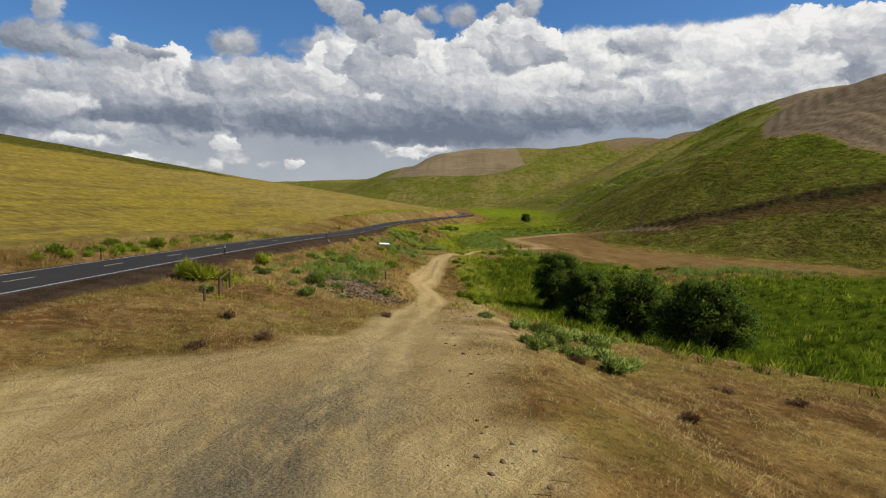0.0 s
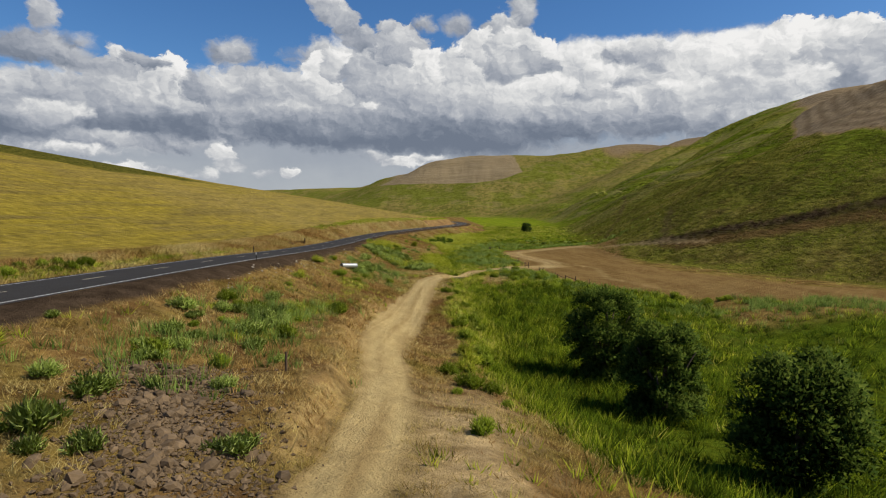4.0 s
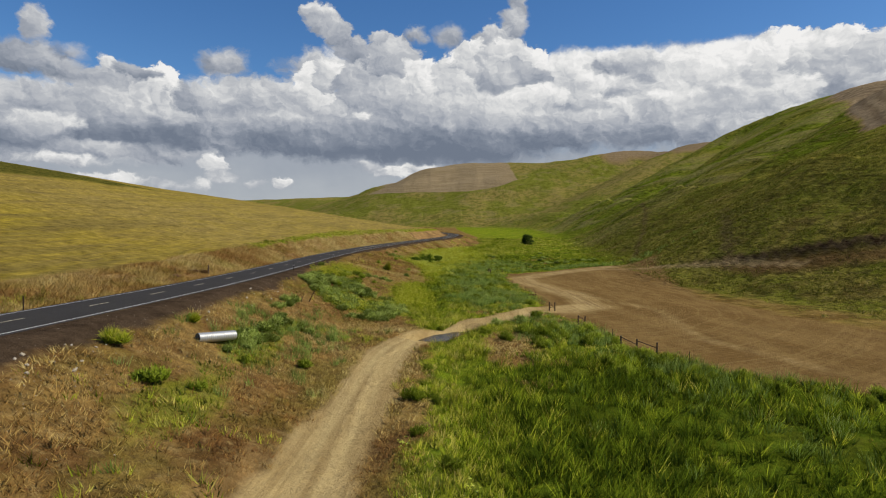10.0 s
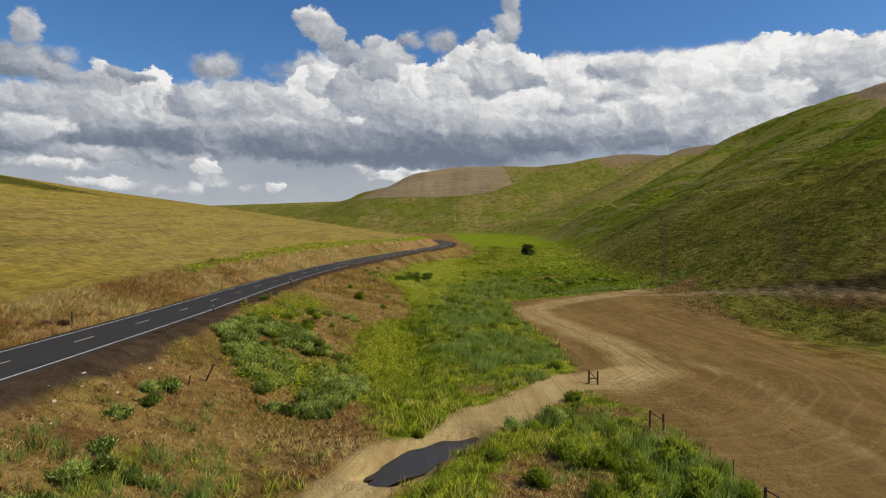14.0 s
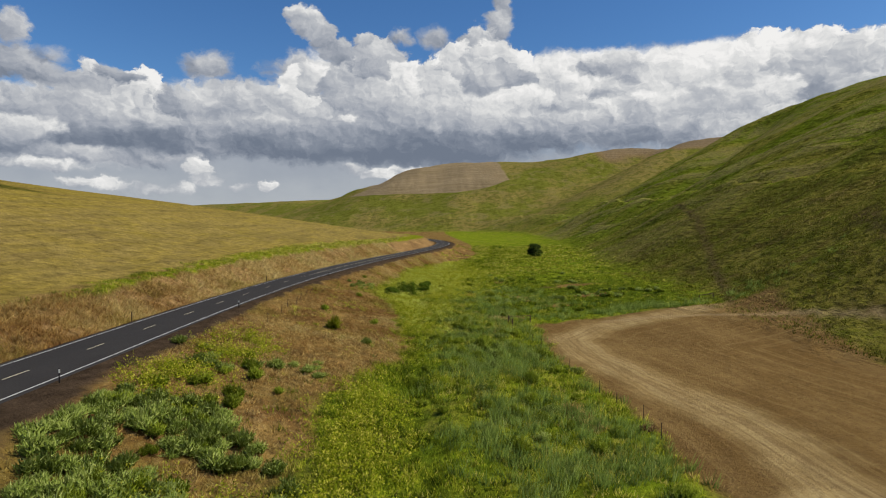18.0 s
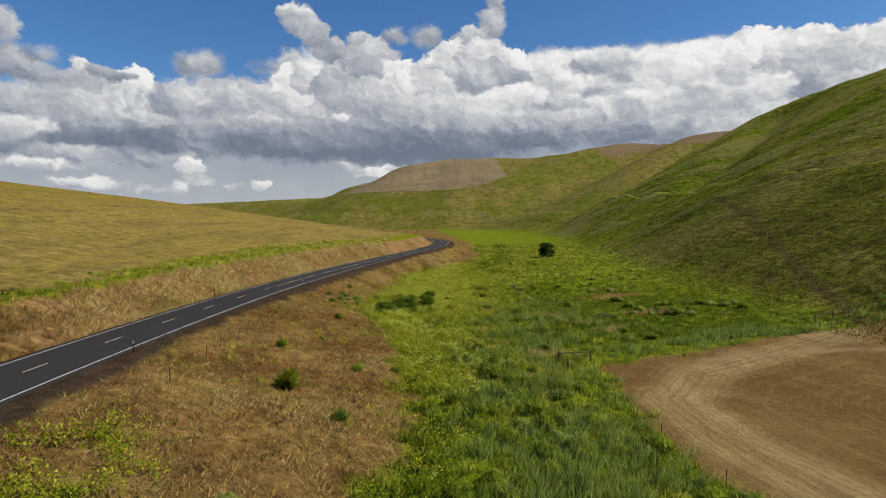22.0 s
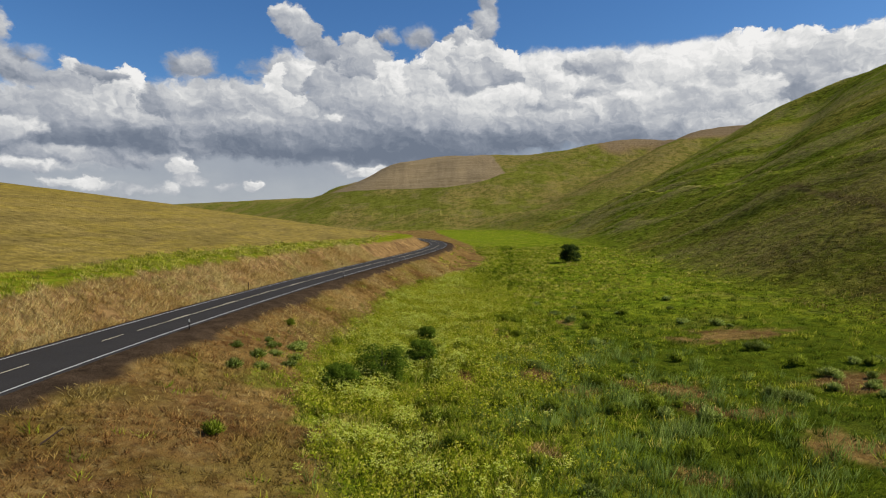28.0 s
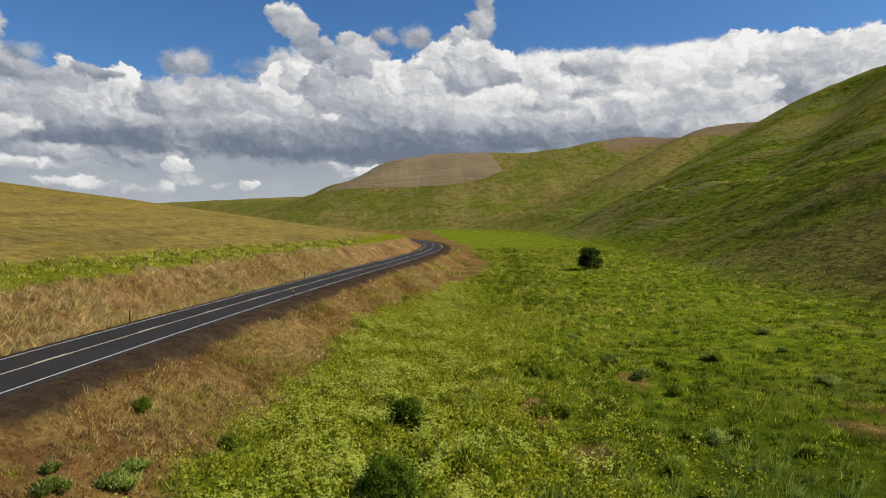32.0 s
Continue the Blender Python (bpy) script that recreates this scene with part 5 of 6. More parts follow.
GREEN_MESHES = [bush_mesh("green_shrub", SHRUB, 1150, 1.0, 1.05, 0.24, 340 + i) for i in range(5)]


def place_bushes(name, meshes, spots, label, category, group):
    for i, (x, y, s) in enumerate(spots):
        ob = new(name, meshes[i % len(meshes)])
        ob.matrix_world = pose(x, y, lie(x, y) - 0.05, 0, 0, (i * 77) % 360) @ Matrix.Diagonal((s, s, s * (0.85 + 0.3 * ((i * 37) % 10) / 10), 1))
        tagged(ob, label, category, group)


def pick(count, x0, x1, y0, y1, weight, gap, seed):
    """Places by weight that keep a gap from one another."""
    r = np.random.default_rng(seed)
    x, y = r.uniform(x0, x1, count), r.uniform(y0, y1, count)
    keep = r.random(count) < weight(x, y)
    out = []
    for px, py in zip(x[keep], y[keep]):
        if all((px - qx) ** 2 + (py - qy) ** 2 > gap * gap for qx, qy, _ in out):
            out.append((px, py, r.uniform(0.6, 1.35)))
    return out


def sage_weight(x, y):
    zn = zone_at(x, y)
    b = 0.5 * blob(x, y, -14, 58, 5, 10) + 1.0 * blob(x, y, -15, 89, 3, 6) + 0.4 * blob(x, y, -14, 75, 4, 8) + 1.0 * blob(x, y, 10.5, 40, 3, 6) + 1.2 * blob(x, y, -14, 148, 2.5, 6) + 0.9 * blob(x, y, -12, 160, 2.5, 6)
    b = b + 1.0 * blob(x, y, -6, 222, 2, 3) + 0.35 * blob(x, y, 14, 236, 6, 30) + 0.10 * blob(x, y, 24, 300, 12, 24) + 0.9 * blob(x, y, 50, 297, 8, 8) + 0.6 * blob(x, y, -9, 307, 2, 6) + 0.08 * blob(x, y, 40, 340, 14, 30)
    return np.clip(b, 0, 1) * bare(zn) * (along(x, y) > 8.5)


def shrub_weight(x, y):
    zn = zone_at(x, y)
    b = 0.7 * blob(x, y, 13, 235, 6, 30) + 1.0 * blob(x, y, 22, 168, 5, 8) + 0.5 * blob(x, y, 4.5, 130, 2, 40) + 0.3 * blob(x, y, 14, 300, 14, 50) + 0.25 * blob(x, y, -13, 143, 3, 10) + 0.8 * blob(x, y, -14, 208, 4, 14) + 0.5 * blob(x, y, -14, 85, 4, 14) + 0.8 * blob(x, y, 36, 148, 10, 4) + 1.3 * np.exp(-(line_distance(x, y, [(22.5, 171), (25, 160), (32.5, 147), (58, 136)]) / 1.7) ** 2)
    return np.clip(b, 0, 1) * bare(zn) * (along(x, y) > 9)


SAGE_AT = [(-16.1, 71.3, 0.8), (-14.2, 71.9, 0.9), (-14.6, 75.3, 0.8), (-13.5, 62.1, 1.3), (-11.9, 64.4, 0.7), (-9.0, 65.7, 0.9), (-12.8, 80.7, 1.5), (-12.7, 57.3, 1.4),
           (-10.5, 56.7, 0.9), (-12.3, 84.7, 1.2), (-17.8, 116.6, 0.9), (-19.3, 148.7, 0.8), (6.8, 40.2, 0.9), (9.2, 39.6, 1.2), (10.8, 48, 1.2), (11.5, 43, 1.2), (9.0, 44, 1.0), (10.5, 36.5, 1.2), (12.6, 38.5, 1.1), (15.5, 53, 0.9),
           (-18.4, 223.4, 0.9), (-3.0, 242, 1.0), (-10.8, 304.9, 1.2), (-9.8, 307.7, 1.0), (-8.6, 312.4, 1.2), (-10.6, 309.9, 1.0)]
SAGE_AT += [(-15.4, 171.6, 1.3), (-15.9, 175.9, 1.3), (-16.6, 173.8, 1.2), (-14.0, 159.2, 1.5), (-14.6, 163.1, 1.3), (-13.2, 161.0, 1.1), (-16.0, 167.9, 1.2), (-13.9, 149.4, 1.5), (-14.1, 154.0, 1.3), (-13.0, 151.6, 1.2), (-15.0, 147.0, 1.3),
            (12.8, 174.1, 1.2), (16.9, 176.9, 1.3), (-14.3, 87.5, 1.4), (-15.6, 86.3, 1.2), (-13.2, 86.2, 1.3), (-12.4, 88.6, 1.1), (6.9, 53.5, 1.1), (8.0, 47.7, 1.4), (11.8, 46.0, 1.4), (9.8, 50.0, 1.2), (9.6, 46.2, 1.1), (13.0, 49.0, 1.0), (19.3, 61.4, 0.9), (3.2, 45.4, 0.8),
            (5.3, 42.6, 0.9), (10.9, 40.0, 1.1), (5.0, 35.4, 1.0), (17.0, 308.7, 1.1), (22.1, 309.0, 1.4), (27.5, 320.3, 1.2), (28.8, 336.2, 1.2), (13.7, 303.8, 1.0), (18.3, 302.2, 1.0), (45.0, 332.5, 1.3), (48.1, 328.7, 1.2), (44.3, 312.9, 1.5), (-13.2, 305.8, 0.9), (-11.6, 299.7, 1.1), (-9.8, 302.0, 1.0), (-16.6, 220.1, 1.0), (-15.6, 216.9, 1.1), (-16.9, 217.7, 1.2), (-10.5, 221.6, 1.3), (-8.9, 222.9, 1.0), (-7.2, 221.9, 1.1), (-21.2, 223.4, 1.2), (-12.3, 219.9, 1.3), (-14.2, 217.0, 1.0)]
terrace_sage = pick(2600, -20, 0, 176, 210, lambda x, y: area(x, y, SAGE_TERRACE, 2.0) * smooth01((patchy(x, y, 6, 151) - 0.36) / 0.12), 1.15, 8)
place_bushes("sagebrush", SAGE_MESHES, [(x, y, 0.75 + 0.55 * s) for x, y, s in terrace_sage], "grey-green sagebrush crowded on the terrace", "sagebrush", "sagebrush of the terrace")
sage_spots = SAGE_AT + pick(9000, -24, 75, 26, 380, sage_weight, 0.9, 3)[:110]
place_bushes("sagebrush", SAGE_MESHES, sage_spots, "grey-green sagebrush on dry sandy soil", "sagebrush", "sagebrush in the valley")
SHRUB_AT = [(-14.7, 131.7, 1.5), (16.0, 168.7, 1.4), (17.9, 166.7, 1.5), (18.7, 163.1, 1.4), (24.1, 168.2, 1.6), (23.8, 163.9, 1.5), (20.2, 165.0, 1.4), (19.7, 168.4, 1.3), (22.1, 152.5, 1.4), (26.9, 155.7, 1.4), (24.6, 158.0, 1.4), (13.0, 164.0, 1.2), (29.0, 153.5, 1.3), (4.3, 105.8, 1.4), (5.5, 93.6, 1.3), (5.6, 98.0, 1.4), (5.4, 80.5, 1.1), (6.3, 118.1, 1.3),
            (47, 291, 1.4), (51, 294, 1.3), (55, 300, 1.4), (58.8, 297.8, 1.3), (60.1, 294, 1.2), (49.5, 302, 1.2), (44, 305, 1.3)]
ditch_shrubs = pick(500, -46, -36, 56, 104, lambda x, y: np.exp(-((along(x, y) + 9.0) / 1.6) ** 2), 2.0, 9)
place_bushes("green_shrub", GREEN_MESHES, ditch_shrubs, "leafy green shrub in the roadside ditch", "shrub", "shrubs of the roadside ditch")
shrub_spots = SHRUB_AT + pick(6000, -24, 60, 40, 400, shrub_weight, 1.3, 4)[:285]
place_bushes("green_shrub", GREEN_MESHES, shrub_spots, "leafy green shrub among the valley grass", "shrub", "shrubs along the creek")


TUFTS = [bush_mesh("grass_tuft", LUSH, 1000, 0.8, 0.75, 0.55, 380 + i, 2, 3, 0.045) for i in range(3)]
place_bushes("grass_tuft", TUFTS, [(-19.4, 135.0, 1.4), (-20.3, 64.4, 1.2), (-20.9, 48.1, 1.6), (-20.0, 49.5, 1.4), (-21.8, 49.0, 1.3), (-17.4, 116.0, 1.2), (-18.7, 148.0, 1.0), (-8.0, 247.1, 1.6), (-18.9, 50.0, 1.1), (3.6, 88.0, 1.3), (4.2, 92.0, 1.5), (4.0, 97.0, 1.3)],
             "tall yellow-green clump of bunching grass", "grass clump", "tall grass clumps")


def limb_mesh(name, paths, mat):
    """Tapered round limbs: each path is a list of (x, y, z, radius)."""
    bm = bmesh.new()
    for path in paths:
        rings = []
        for x, y, z, r in path:
            rings.append([bm.verts.new((x + r * math.cos(k * math.pi / 3.5), y + r * math.sin(k * math.pi / 3.5), z)) for k in range(7)])
        for a, b in zip(rings[:-1], rings[1:]):
            for k in range(7):
                bm.faces.new((a[k], a[(k + 1) % 7], b[(k + 1) % 7], b[k]))
        bm.faces.new(rings[-1])
    return mesh_of(name, bm, mat, True)


def bark_material():
    m, n = material("bark")
    at = n.add("ShaderNodeNewGeometry").outputs["Position"]
    f = n.noise(n.scaled(at, 6, 6, 1.2), 2.0, 5)
    finish(n, n.ramp(f, [(0.3, (0.05, 0.038, 0.028)), (0.7, (0.13, 0.10, 0.075))]), 0.9, n.bump(f, 0.8, 0.05))
    return m


BARK = bark_material()


def tree(name, x, y, wide, tall, leaves, size, mat, label, category, seed, lumps=85, low=0.04, group=""):
    """A bushy tree: trunk, limbs and a crown of many small leaves in uneven clumps."""
    r = np.random.default_rng(seed)
    t = thing(name, pose(x, y, lie(x, y) - 0.1), label, category, group)
    part("trunk", limb_mesh("trunk", [[(0, 0, 0, 0.05 * tall), (0.05, 0.02, tall * 0.2, 0.04 * tall), (0.12, 0.05, tall * 0.5, 0.02 * tall), (0.1, 0.1, tall * 0.8, 0.006 * tall)]], BARK), t)
    for i in range(6):
        a = i * 1.05 + r.uniform(-0.3, 0.3)
        q, h = wide * 0.38 * r.uniform(0.7, 1.1), tall * r.uniform(0.4, 0.75)
        part("limb", limb_mesh("limb", [[(0.03, 0.02, tall * 0.12, 0.022 * tall), (math.cos(a) * q * 0.5, math.sin(a) * q * 0.5, h * 0.6, 0.014 * tall), (math.cos(a) * q, math.sin(a) * q, h, 0.005 * tall)]], BARK), t)
    u = r.uniform(low, 0.86, lumps)
    a, q = r.uniform(0, 2 * math.pi, lumps), wide * 0.40 * np.sqrt(r.uniform(0.1, 1, lumps)) * np.sqrt(np.clip(1.04 - ((u - 0.36) / 0.56) ** 2, 0.05, 1))
    c = np.stack([np.cos(a) * q, np.sin(a) * q, u * tall], -1)
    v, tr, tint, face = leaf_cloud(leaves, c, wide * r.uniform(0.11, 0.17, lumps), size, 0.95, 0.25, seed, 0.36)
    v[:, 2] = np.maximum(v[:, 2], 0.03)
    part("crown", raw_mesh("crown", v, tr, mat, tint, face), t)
    return t


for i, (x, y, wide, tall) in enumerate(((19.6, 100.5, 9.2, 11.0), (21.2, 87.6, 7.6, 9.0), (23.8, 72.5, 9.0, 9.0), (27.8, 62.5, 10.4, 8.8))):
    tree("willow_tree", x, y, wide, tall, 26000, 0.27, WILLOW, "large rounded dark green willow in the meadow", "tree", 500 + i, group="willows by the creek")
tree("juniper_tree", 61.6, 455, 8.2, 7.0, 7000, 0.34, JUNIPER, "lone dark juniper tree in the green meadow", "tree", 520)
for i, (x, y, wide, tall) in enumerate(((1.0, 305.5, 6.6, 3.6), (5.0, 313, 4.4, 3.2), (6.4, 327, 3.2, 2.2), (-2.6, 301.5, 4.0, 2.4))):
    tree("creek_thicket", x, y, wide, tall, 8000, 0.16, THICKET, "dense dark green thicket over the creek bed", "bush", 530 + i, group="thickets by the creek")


# ---- water of the ford ----
def water_material():
    m, n = material("water")
    at = n.add("ShaderNodeNewGeometry").outputs["Position"]
    finish(n, (0.034, 0.026, 0.016), 0.16, n.bump(n.noise(at, 5.0, 3), 0.5, 0.06), spec=0.22)
    return m


def pool():
    bm = bmesh.new()
    ring = []
    for k in range(48):
        a = k * math.pi / 24
        q = 1 + 0.14 * math.sin(3 * a) + 0.09 * math.sin(7 * a + 1) + 0.05 * math.sin(11 * a)
        u, v = 6.2 * q * math.cos(a), 1.8 * q * math.sin(a)
        ring.append(bm.verts.new((5.6 + 0.67 * u + 0.742 * v, 170.6 + 0.742 * u - 0.67 * v, 0)))
    bm.faces.new(ring)
    ob = new("water", mesh_of("water", bm, water_material()))
    ob.location.z = -5.85
    return tagged(ob, "shallow dark pool where the track fords the creek", "water", kind="structure")


pool()


# ---- stones ----
def stone_material(name, a, b):
    m, n = material(name)
    at = n.add("ShaderNodeNewGeometry").outputs["Position"]
    pick_ = n.add("ShaderNodeObjectInfo").outputs["Random"]
    f = n.math("ADD", n.math("MULTIPLY", n.noise(at, 5, 4), 0.7), n.math("MULTIPLY", pick_, 0.4))
    finish(n, n.ramp(f, [(0.2, a), (0.9, b)]), 0.9, n.bump(n.noise(at, 14, 4), 0.5, 0.03))
    return m


def stone_mesh(mat, seed):
    r = random.Random(seed)
    bm = bmesh.new()
    bmesh.ops.create_icosphere(bm, subdivisions=1, radius=0.5)
    sx, sy, sz = r.uniform(0.8, 1.3), r.uniform(0.7, 1.0), r.uniform(0.5, 0.8)
    for v in bm.verts:
        v.co = Vector((v.co.x * sx, v.co.y * sy, v.co.z * sz)) * r.uniform(0.75, 1.2)
    return mesh_of("stone", bm, mat)


BASALT, PALE_STONE = stone_material("basalt", (0.070, 0.046, 0.025), (0.235, 0.160, 0.090)), stone_material("pale_stone", (0.28, 0.23, 0.17), (0.55, 0.50, 0.42))
BASALTS, PALES = [stone_mesh(BASALT, i) for i in range(8)], [stone_mesh(PALE_STONE, 20 + i) for i in range(5)]
r_ = np.random.default_rng(12)


def stones(count, meshes, spot, low, high, name, label, group):
    for i in range(count):
        x, y = spot()
        s = low + (high - low) * r_.random() ** 2
        ob = new(name, meshes[i % len(meshes)])
        ob.matrix_world = pose(x, y, lie(x, y) + s * 0.12, r_.uniform(-25, 25), r_.uniform(-25, 25), r_.uniform(0, 360)) @ Matrix.Diagonal((s, s, s, 1))
        tagged(ob, label, "stone", group)


def riprap_spot():
    u, v = r_.uniform(-0.25, 1), r_.normal(0, 1.6)
    return -11.6 + 5.0 * u + v, 65.5 - 11.5 * u + v * 0.5 + r_.normal(0, 0.6)


def shoulder_spot():
    y = r_.uniform(95, 135) if r_.random() < 0.6 else r_.uniform(150, 185)
    return road_x(y) + r_.normal(9.2, 1.0), y


stones(295, BASALTS, riprap_spot, 0.3, 0.75, "basalt_stone", "rough brown basalt stone in the rubble slope", "rubble of the embankment")
stones(70, PALES, shoulder_spot, 0.12, 0.42, "pale_stone", "small pale stone beside the road shoulder", "stones along the shoulder")
stones(60, BASALTS, lambda: (track_x(30) + r_.normal(4.5, 0.8), r_.uniform(12, 46)), 0.08, 0.24, "dirt_clod", "small clod of dry earth beside the track", "clods along the track")


def rubble(count, spot, low, high, mat, name, label):
    """Many small broken stones, too many to count, as one mesh."""
    base = np.array([(1, 0, 0), (-1, 0, 0), (0, 1, 0), (0, -1, 0), (0, 0, 1), (0, 0, -1)], float)
    tri = np.array([(0, 2, 4), (2, 1, 4), (1, 3, 4), (3, 0, 4), (2, 0, 5), (1, 2, 5), (3, 1, 5), (0, 3, 5)])
    at = np.array([spot() for _ in range(count)])
    z = ground_height(at[:, 0], at[:, 1])
    s = (low + (high - low) * r_.random(count) ** 2.2)[:, None, None]
    v = base[None] * r_.uniform(0.4, 1.0, (count, 6, 3)) + r_.normal(0, 0.18, (count, 6, 3))
    a = r_.uniform(0, 6.28, count)
    c_, s_ = np.cos(a)[:, None], np.sin(a)[:, None]
    v = np.stack([v[..., 0] * c_ - v[..., 1] * s_, v[..., 0] * s_ + v[..., 1] * c_, v[..., 2] * 0.7], -1) * s * 0.5
    v += np.stack([at[:, 0], at[:, 1], z + s[:, 0, 0] * 0.1], -1)[:, None]
    tris = (tri[None] + 6 * np.arange(count)[:, None, None]).reshape(-1, 3)
    me = raw_mesh(name, v.reshape(-1, 3), tris, mat)
    me.polygons.foreach_set("use_smooth", np.zeros(len(tris), bool))
    return tagged(new(name, me), label, "rubble", kind="stuff")


rubble(5200, riprap_spot, 0.12, 0.42, BASALT, "basalt_rubble", "loose brown basalt rubble on the embankment")
rubble(900, lambda: (road_x(150) + r_.normal(10.5, 2.0), r_.uniform(100, 190)), 0.04, 0.16, PALE_STONE, "shoulder_gravel", "pale loose gravel below the road shoulder")
rubble(1400, lambda: (r_.normal(0.6, 2.6), r_.uniform(8, 48)), 0.03, 0.11, PALE_STONE, "track_gravel", "small loose stones scattered on the dirt track")

# ---- posts and fences ----
def plain(name, colour, rough=0.8, metal=0.0, worn=0.35):
    m, n = material(name)
    at = n.add("ShaderNodeNewGeometry").outputs["Position"]
    dark = tuple(v * 0.55 for v in colour)
    finish(n, n.mix(n.math("MULTIPLY", n.step(n.noise(at, 9, 5, 0.65), 0.4, 0.7), worn * 2), colour, dark), rough, n.bump(n.noise(at, 30, 3), 0.2, 0.01), metal)
    return m


def wood_material():
    m, n = material("weathered_wood")
    at = n.add("ShaderNodeNewGeometry").outputs["Position"]
    f = n.noise(n.scaled(at, 9, 9, 1.3), 2.5, 5)
    finish(n, n.ramp(f, [(0.3, (0.060, 0.036, 0.022)), (0.7, (0.155, 0.105, 0.068))]), 0.9, n.bump(f, 0.8, 0.02))
    return m


WOOD, STEEL = wood_material(), plain("rusty_steel", (0.075, 0.05, 0.035))
POST_BLACK, POST_WHITE = plain("dark_plastic", (0.022, 0.020, 0.020), 0.6), plain("white_reflector", (0.62, 0.62, 0.60), 0.4, 0, 0.1)


def box(bm, x0, y0, z0, x1, y1, z1, bevel=0.01):
    made = bmesh.ops.create_cube(bm, size=1.0)["verts"]
    for v in made:
        v.co = Vector((x0 + (v.co.x + 0.5) * (x1 - x0), y0 + (v.co.y + 0.5) * (y1 - y0), z0 + (v.co.z + 0.5) * (z1 - z0)))
    if bevel:
        bmesh.ops.bevel(bm, geom=list({e for v in made for e in v.link_edges}), offset=bevel, segments=1, affect="EDGES")


def pole(bm, a, b, ra, rb, sides=9):
    """A round tapered pole between two points."""
    a, b = Vector(a), Vector(b)
    m = Matrix.Translation((a + b) / 2) @ (b - a).to_track_quat("Z", "Y").to_matrix().to_4x4()
    bmesh.ops.create_cone(bm, cap_ends=True, segments=sides, radius1=ra, radius2=rb, depth=(b - a).length, matrix=m)


def solid(name, mat, build, smooth=False):
    bm = bmesh.new()
    build(bm)
    return mesh_of(name, bm, mat, smooth)


# roadside delineators
marker = thing("delineator_post", pose(float(road_x(118)) + 5.0, 118, float(road_z(118)) - 0.06), "dark flexible delineator post with a white reflector", "road marker", "delineators along the road")
part("post", solid("post", POST_BLACK, lambda bm: box(bm, -0.055, -0.02, -0.3, 0.055, 0.02, 1.08)), marker)
part("reflector", solid("reflector", POST_WHITE, lambda bm: box(bm, -0.06, -0.026, 0.86, 0.06, 0.026, 1.16, 0.015)), marker, "white reflective sheeting")
part("post_cap", solid("post_cap", POST_BLACK, lambda bm: box(bm, -0.056, -0.021, 1.162, 0.056, 0.021, 1.24)), marker)
for y, off in ((206, 5.0), (250, 5.0), (307.5, 5.0), (362, 5.0), (415, 5.0), (470, 5.0), (68, 5.0)):
    copy_thing(marker, pose(float(road_x(y)) + off, y, float(road_z(y)) - 0.1))
plain_marker = thing("marker_post", pose(float(road_x(146)) - 4.9, 146, float(road_z(146)) - 0.1), "thin brown delineator post on the far shoulder", "road marker", "marker posts of the far shoulder")
part("post", solid("post", STEEL, lambda bm: box(bm, -0.06, -0.025, -0.3, 0.06, 0.025, 1.2)), plain_marker)
part("post_cap", solid("post_cap", POST_BLACK, lambda bm: box(bm, -0.062, -0.027, 1.202, 0.062, 0.027, 1.27)), plain_marker)
for y in (60.6, 238, 293, 344, 392):
    copy_thing(plain_marker, pose(float(road_x(y)) - 4.9, y, float(road_z(y)) - 0.1))


def fence_post(x, y, tall, thick, lean=0.0, turn_=0.0, steel=False, group="fence posts of the valley"):
    name = "steel_fence_post" if steel else "wooden_fence_post"
    label = "thin rusty steel fence post in the grass" if steel else "weathered round wooden fence post"
    m = pose(x, y, lie(x, y), lean, 0, turn_)
    ob = new(name, solid(name, STEEL if steel else WOOD, lambda bm: pole(bm, (0, 0, -0.4), (0.02, 0.01, tall), thick, thick * 0.88)))
    ob.matrix_world = m
    return tagged(ob, label, "fence post", group)


def braced_fence(name, spots, tall, rails, label):
    """Heavy wooden posts joined by poles. spots: ground places."""
    x0, y0 = spots[0]
    t = thing(name, pose(x0, y0, lie(x0, y0)), label, "fence", "braced fence ends of the lot")
    tops = []
    for x, y in spots:
        z = lie(x, y) - lie(x0, y0)
        part("post", solid("post", WOOD, lambda bm: pole(bm, (x - x0, y - y0, z - 0.4), (x - x0, y - y0, z + tall), 0.11, 0.095)), t)
        tops.append((x - x0, y - y0, z))
    for (ax, ay, az), (bx, by, bz) in zip(tops[:-1], tops[1:]):
        for ha, hb in rails:
            part("rail", solid("rail", WOOD, lambda bm: pole(bm, (ax, ay, az + ha * tall), (bx, by, bz + hb * tall), 0.055, 0.045)), t)
    return t


braced_fence("braced_fence", [(24.7, 175.1), (25.4, 174.0)], 1.45, [(0.9, 0.62)], "weathered wooden brace of two posts and a sloping rail")
braced_fence("braced_fence", [(26.2, 160.6), (27.4, 158.6), (29.2, 157.2)], 1.4, [(0.88, 0.55)], "weathered three-post wooden fence with sloping rails")
braced_fence("braced_fence", [(23.3, 189.0), (24.1, 188.5)], 1.5, [(0.92, 0.30), (0.35, 0.5)], "weathered wooden fence end with crossing rails")
braced_fence("braced_fence", [(20.0, 262.6), (20.2, 259.2)], 1.5, [(0.95, 0.45)], "weathered wooden corner brace beside the meadow")
braced_fence("pole_rail_fence", [(20.1, 263.0), (24.0, 263.4)], 1.35, [(0.95, 0.95)], "low wooden pole rail between two posts")
braced_fence("pole_rail_fence", [(60.8, 276.5), (64.0, 277.2)], 1.1, [(0.9, 0.9)], "short pale pole rail at the foot of the hill")
braced_fence("broken_fence", [(-16.9, 43.6), (-17.6, 47.6)], 1.5, [(0.86, 0.9)], "old broken wooden fence with one rail in dry weeds")
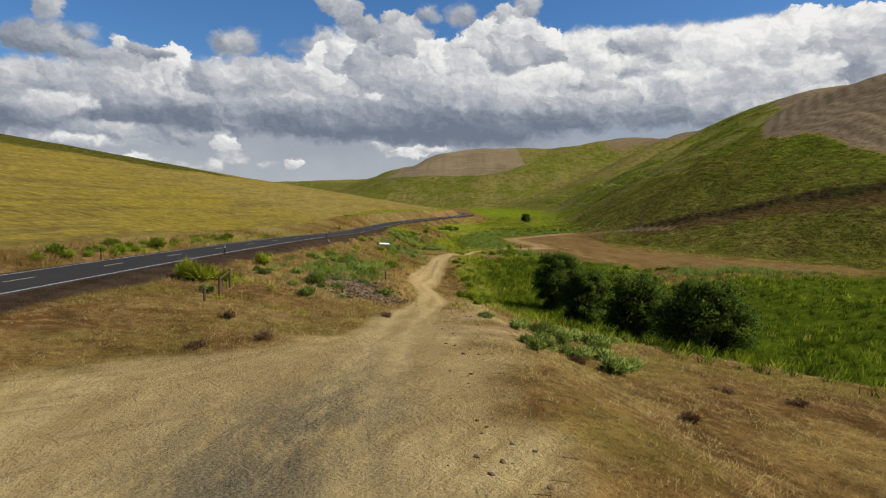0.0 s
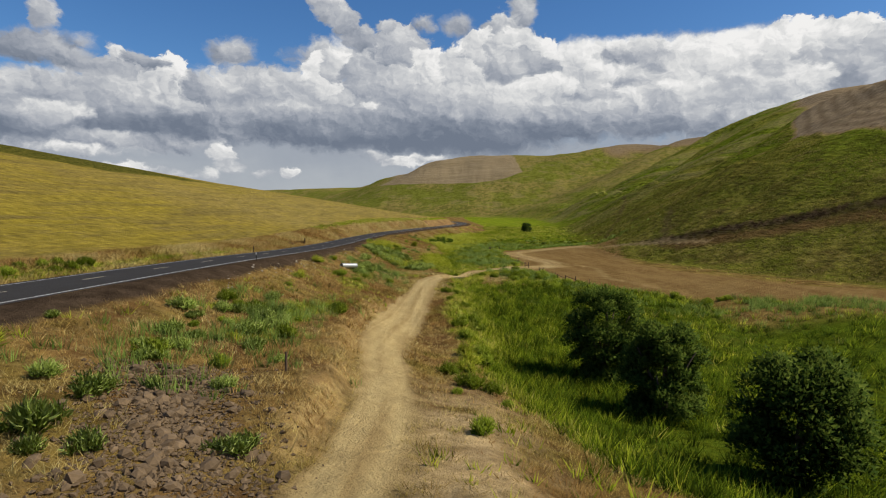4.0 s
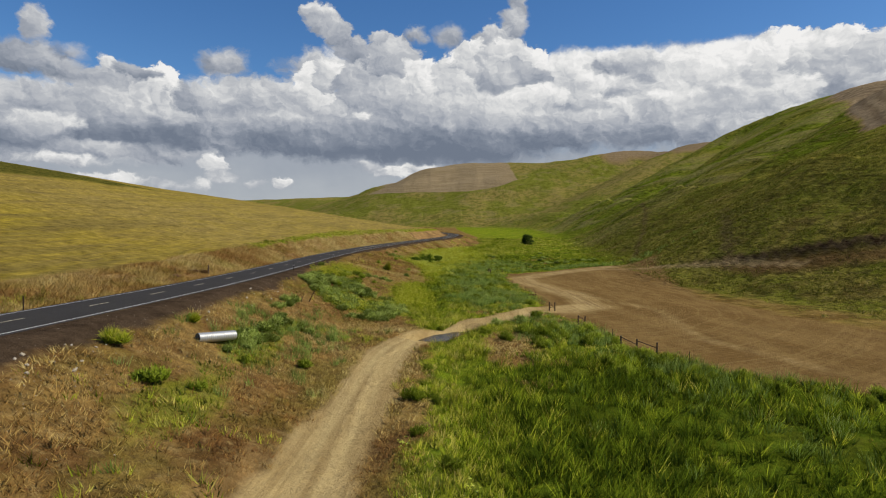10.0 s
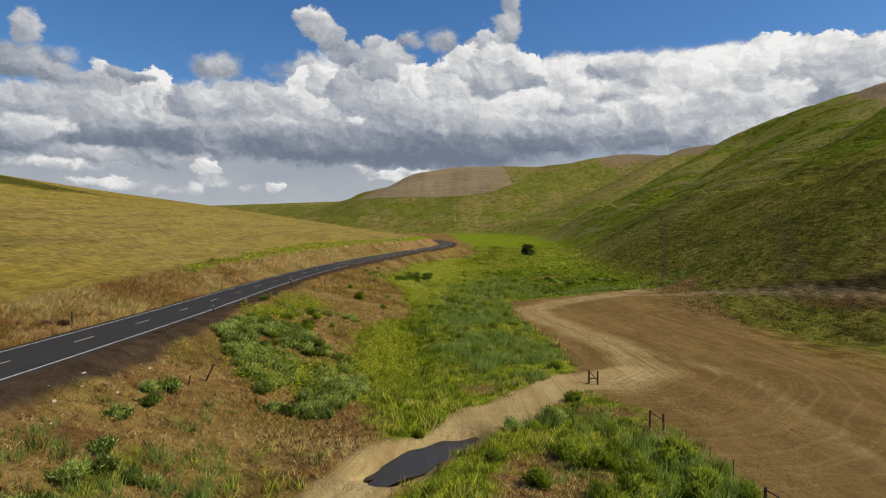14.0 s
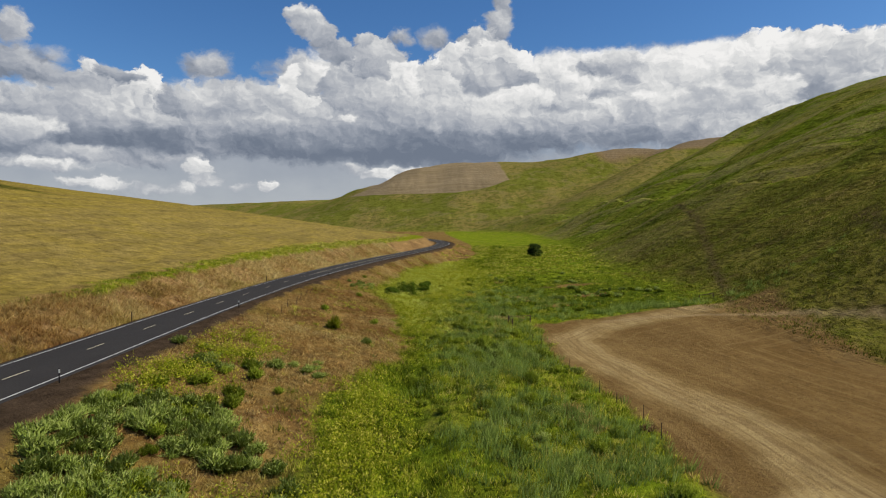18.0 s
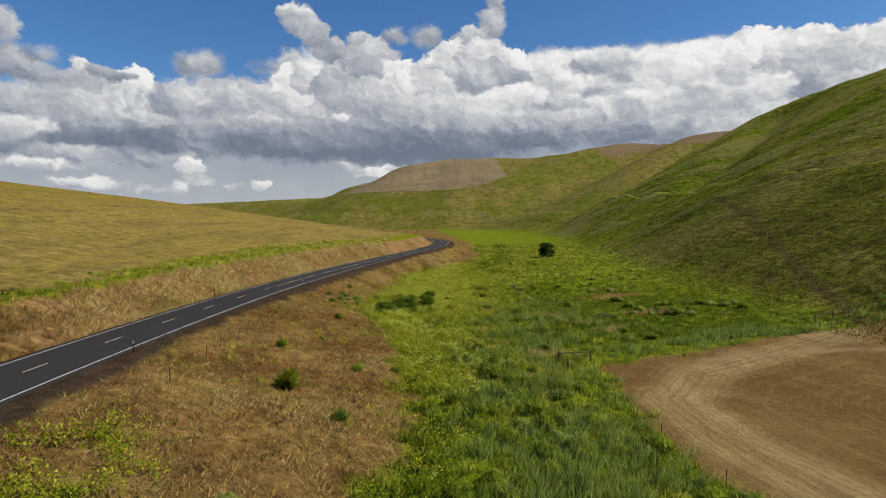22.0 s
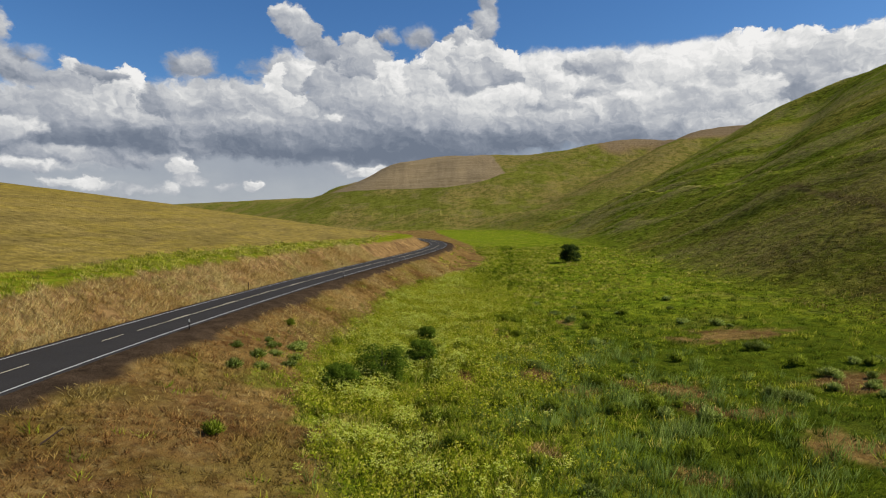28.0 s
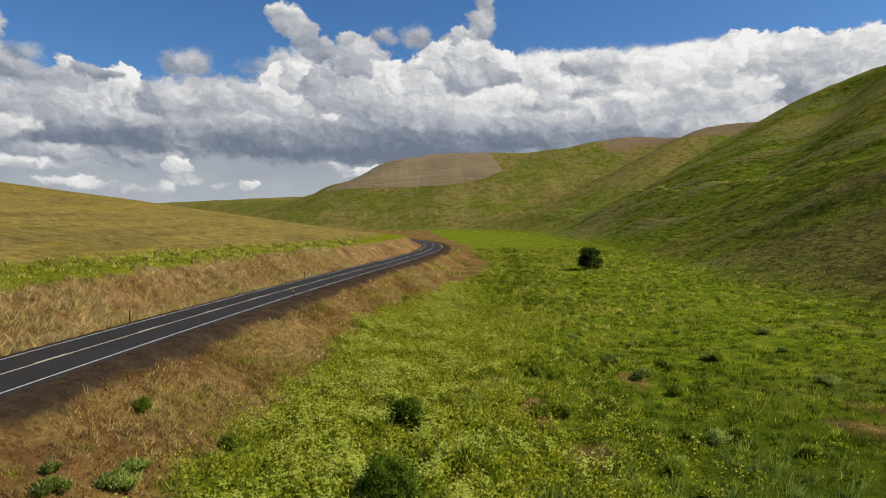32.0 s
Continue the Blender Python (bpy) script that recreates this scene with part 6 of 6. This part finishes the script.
for x, y, tall, thick, lean, steel in ((26.0, 171.1, 1.2, 0.03, 0, True), (26.4, 168, 1.1, 0.03, 3, True), (26.5, 164.9, 1.35, 0.04, 0, True), (31.0, 153.0, 1.5, 0.03, 0, True), (23.0, 219.4, 1.3, 0.03, 0, True),
                                       (23.3, 215.0, 1.4, 0.03, 2, True), (24.4, 211.0, 1.3, 0.03, 0, True), (23.9, 205.9, 1.4, 0.035, 0, True), (21.2, 246.6, 1.2, 0.03, 0, True), (21.8, 242.8, 1.2, 0.03, 0, True), (22.0, 238.3, 1.2, 0.03, -4, True),
                                       (22.6, 230, 1.2, 0.03, 0, True)):
    fence_post(x, y, tall, thick, lean, 0, steel, "fence along the lot")
for i, (x, y, lean) in enumerate(((-16.8, 242.9, 0), (-17.0, 251.7, 4), (-17.1, 256, 6), (-16.7, 261, 9), (-17.0, 265.5, 14), (-17.0, 270, 24), (-16.9, 274, 30), (-15.6, 278.5, 55))):
    fence_post(x, y, 1.35, 0.05, 0, 0, False, "leaning fence line on the terrace").matrix_world = pose(x, y, lie(x, y), 0, lean, 20)
fence_post(-14.8, 181.0, 2.0, 0.08, 0, 0, False, "leaning posts on the slope").matrix_world = pose(-14.8, 181.0, lie(-14.8, 181.0), 12, 28, 0)
fence_post(-15.4, 178.6, 0.8, 0.09, 0, 0, False, "leaning posts on the slope").matrix_world = pose(-15.4, 178.6, lie(-15.4, 178.6), 0, 8, 0)
fence_post(-7.2, 70.0, 1.1, 0.08)
fence_post(-16.9, 40.8, 0.9, 0.10)
fence_post(-35.2, 194.8, 1.6, 0.15, 0, 0, False, "old posts by the field")
fence_post(-36.4, 184.4, 1.5, 0.05, 0, 0, True, "old posts by the field")


# ---- culvert pipe ----
def pipe_mesh(mat):
    bm = bmesh.new()
    rings, sides, long, r0 = 90, 28, 3.6, 0.44
    loops = []
    for inner in (0, 1):
        for k in range(rings + 1):
            u = k / rings
            r = r0 - inner * 0.02 + 0.018 * math.sin(u * long * 2 * math.pi / 0.18)
            loops.append([bm.verts.new((long * u, r * math.cos(a * 2 * math.pi / sides), r * math.sin(a * 2 * math.pi / sides))) for a in range(sides)])
    for k in range(rings):
        for a in range(sides):
            b = (a + 1) % sides
            bm.faces.new((loops[k][a], loops[k + 1][a], loops[k + 1][b], loops[k][b]))
            o = rings + 1
            bm.faces.new((loops[o + k][b], loops[o + k + 1][b], loops[o + k + 1][a], loops[o + k][a]))
    for end in (0, rings):
        for a in range(sides):
            b = (a + 1) % sides
            bm.faces.new((loops[end][a], loops[end][b], loops[rings + 1 + end][b], loops[rings + 1 + end][a]))
    return mesh_of("culvert_pipe", bm, mat, True)


culvert = new("culvert_pipe", pipe_mesh(plain("galvanised_steel", (0.50, 0.51, 0.52), 0.45, 0.55, 0.25)))
culvert.matrix_world = Matrix.Translation((-16.6, 143.6, -0.75)) @ pose(0, 0, 0, 0, 4, 50)
tagged(culvert, "corrugated galvanised culvert pipe jutting from the embankment", "pipe")

# ---- heaps of old tumbleweed by the field ----
TUMBLE = leaf_material("tumbleweed", [(0.0, (0.075, 0.040, 0.022)), (0.6, (0.17, 0.10, 0.052)), (1.0, (0.30, 0.20, 0.11))], 0.25)
TUMBLES = [bush_mesh("tumbleweed", TUMBLE, 900, 1.0, 0.8, 0.16, 700 + i) for i in range(3)]
place_bushes("tumbleweed", TUMBLES, [(-36.3, 183.6, 1.4), (-36.8, 192.0, 1.1), (-35.6, 193.6, 1.3), (23.6, 208.0, 1.1), (-4.5, 44.0, 0.7), (-9.5, 30.5, 0.9), (-12.0, 28.0, 0.8), (8.6, 37.0, 0.8), (-13.5, 36.0, 0.8), (17.5, 36, 0.8), (21.5, 35.0, 0.9), (12.0, 28.0, 0.8)],
             "brown heap of dead tumbleweed", "tumbleweed", "tumbleweed heaps")
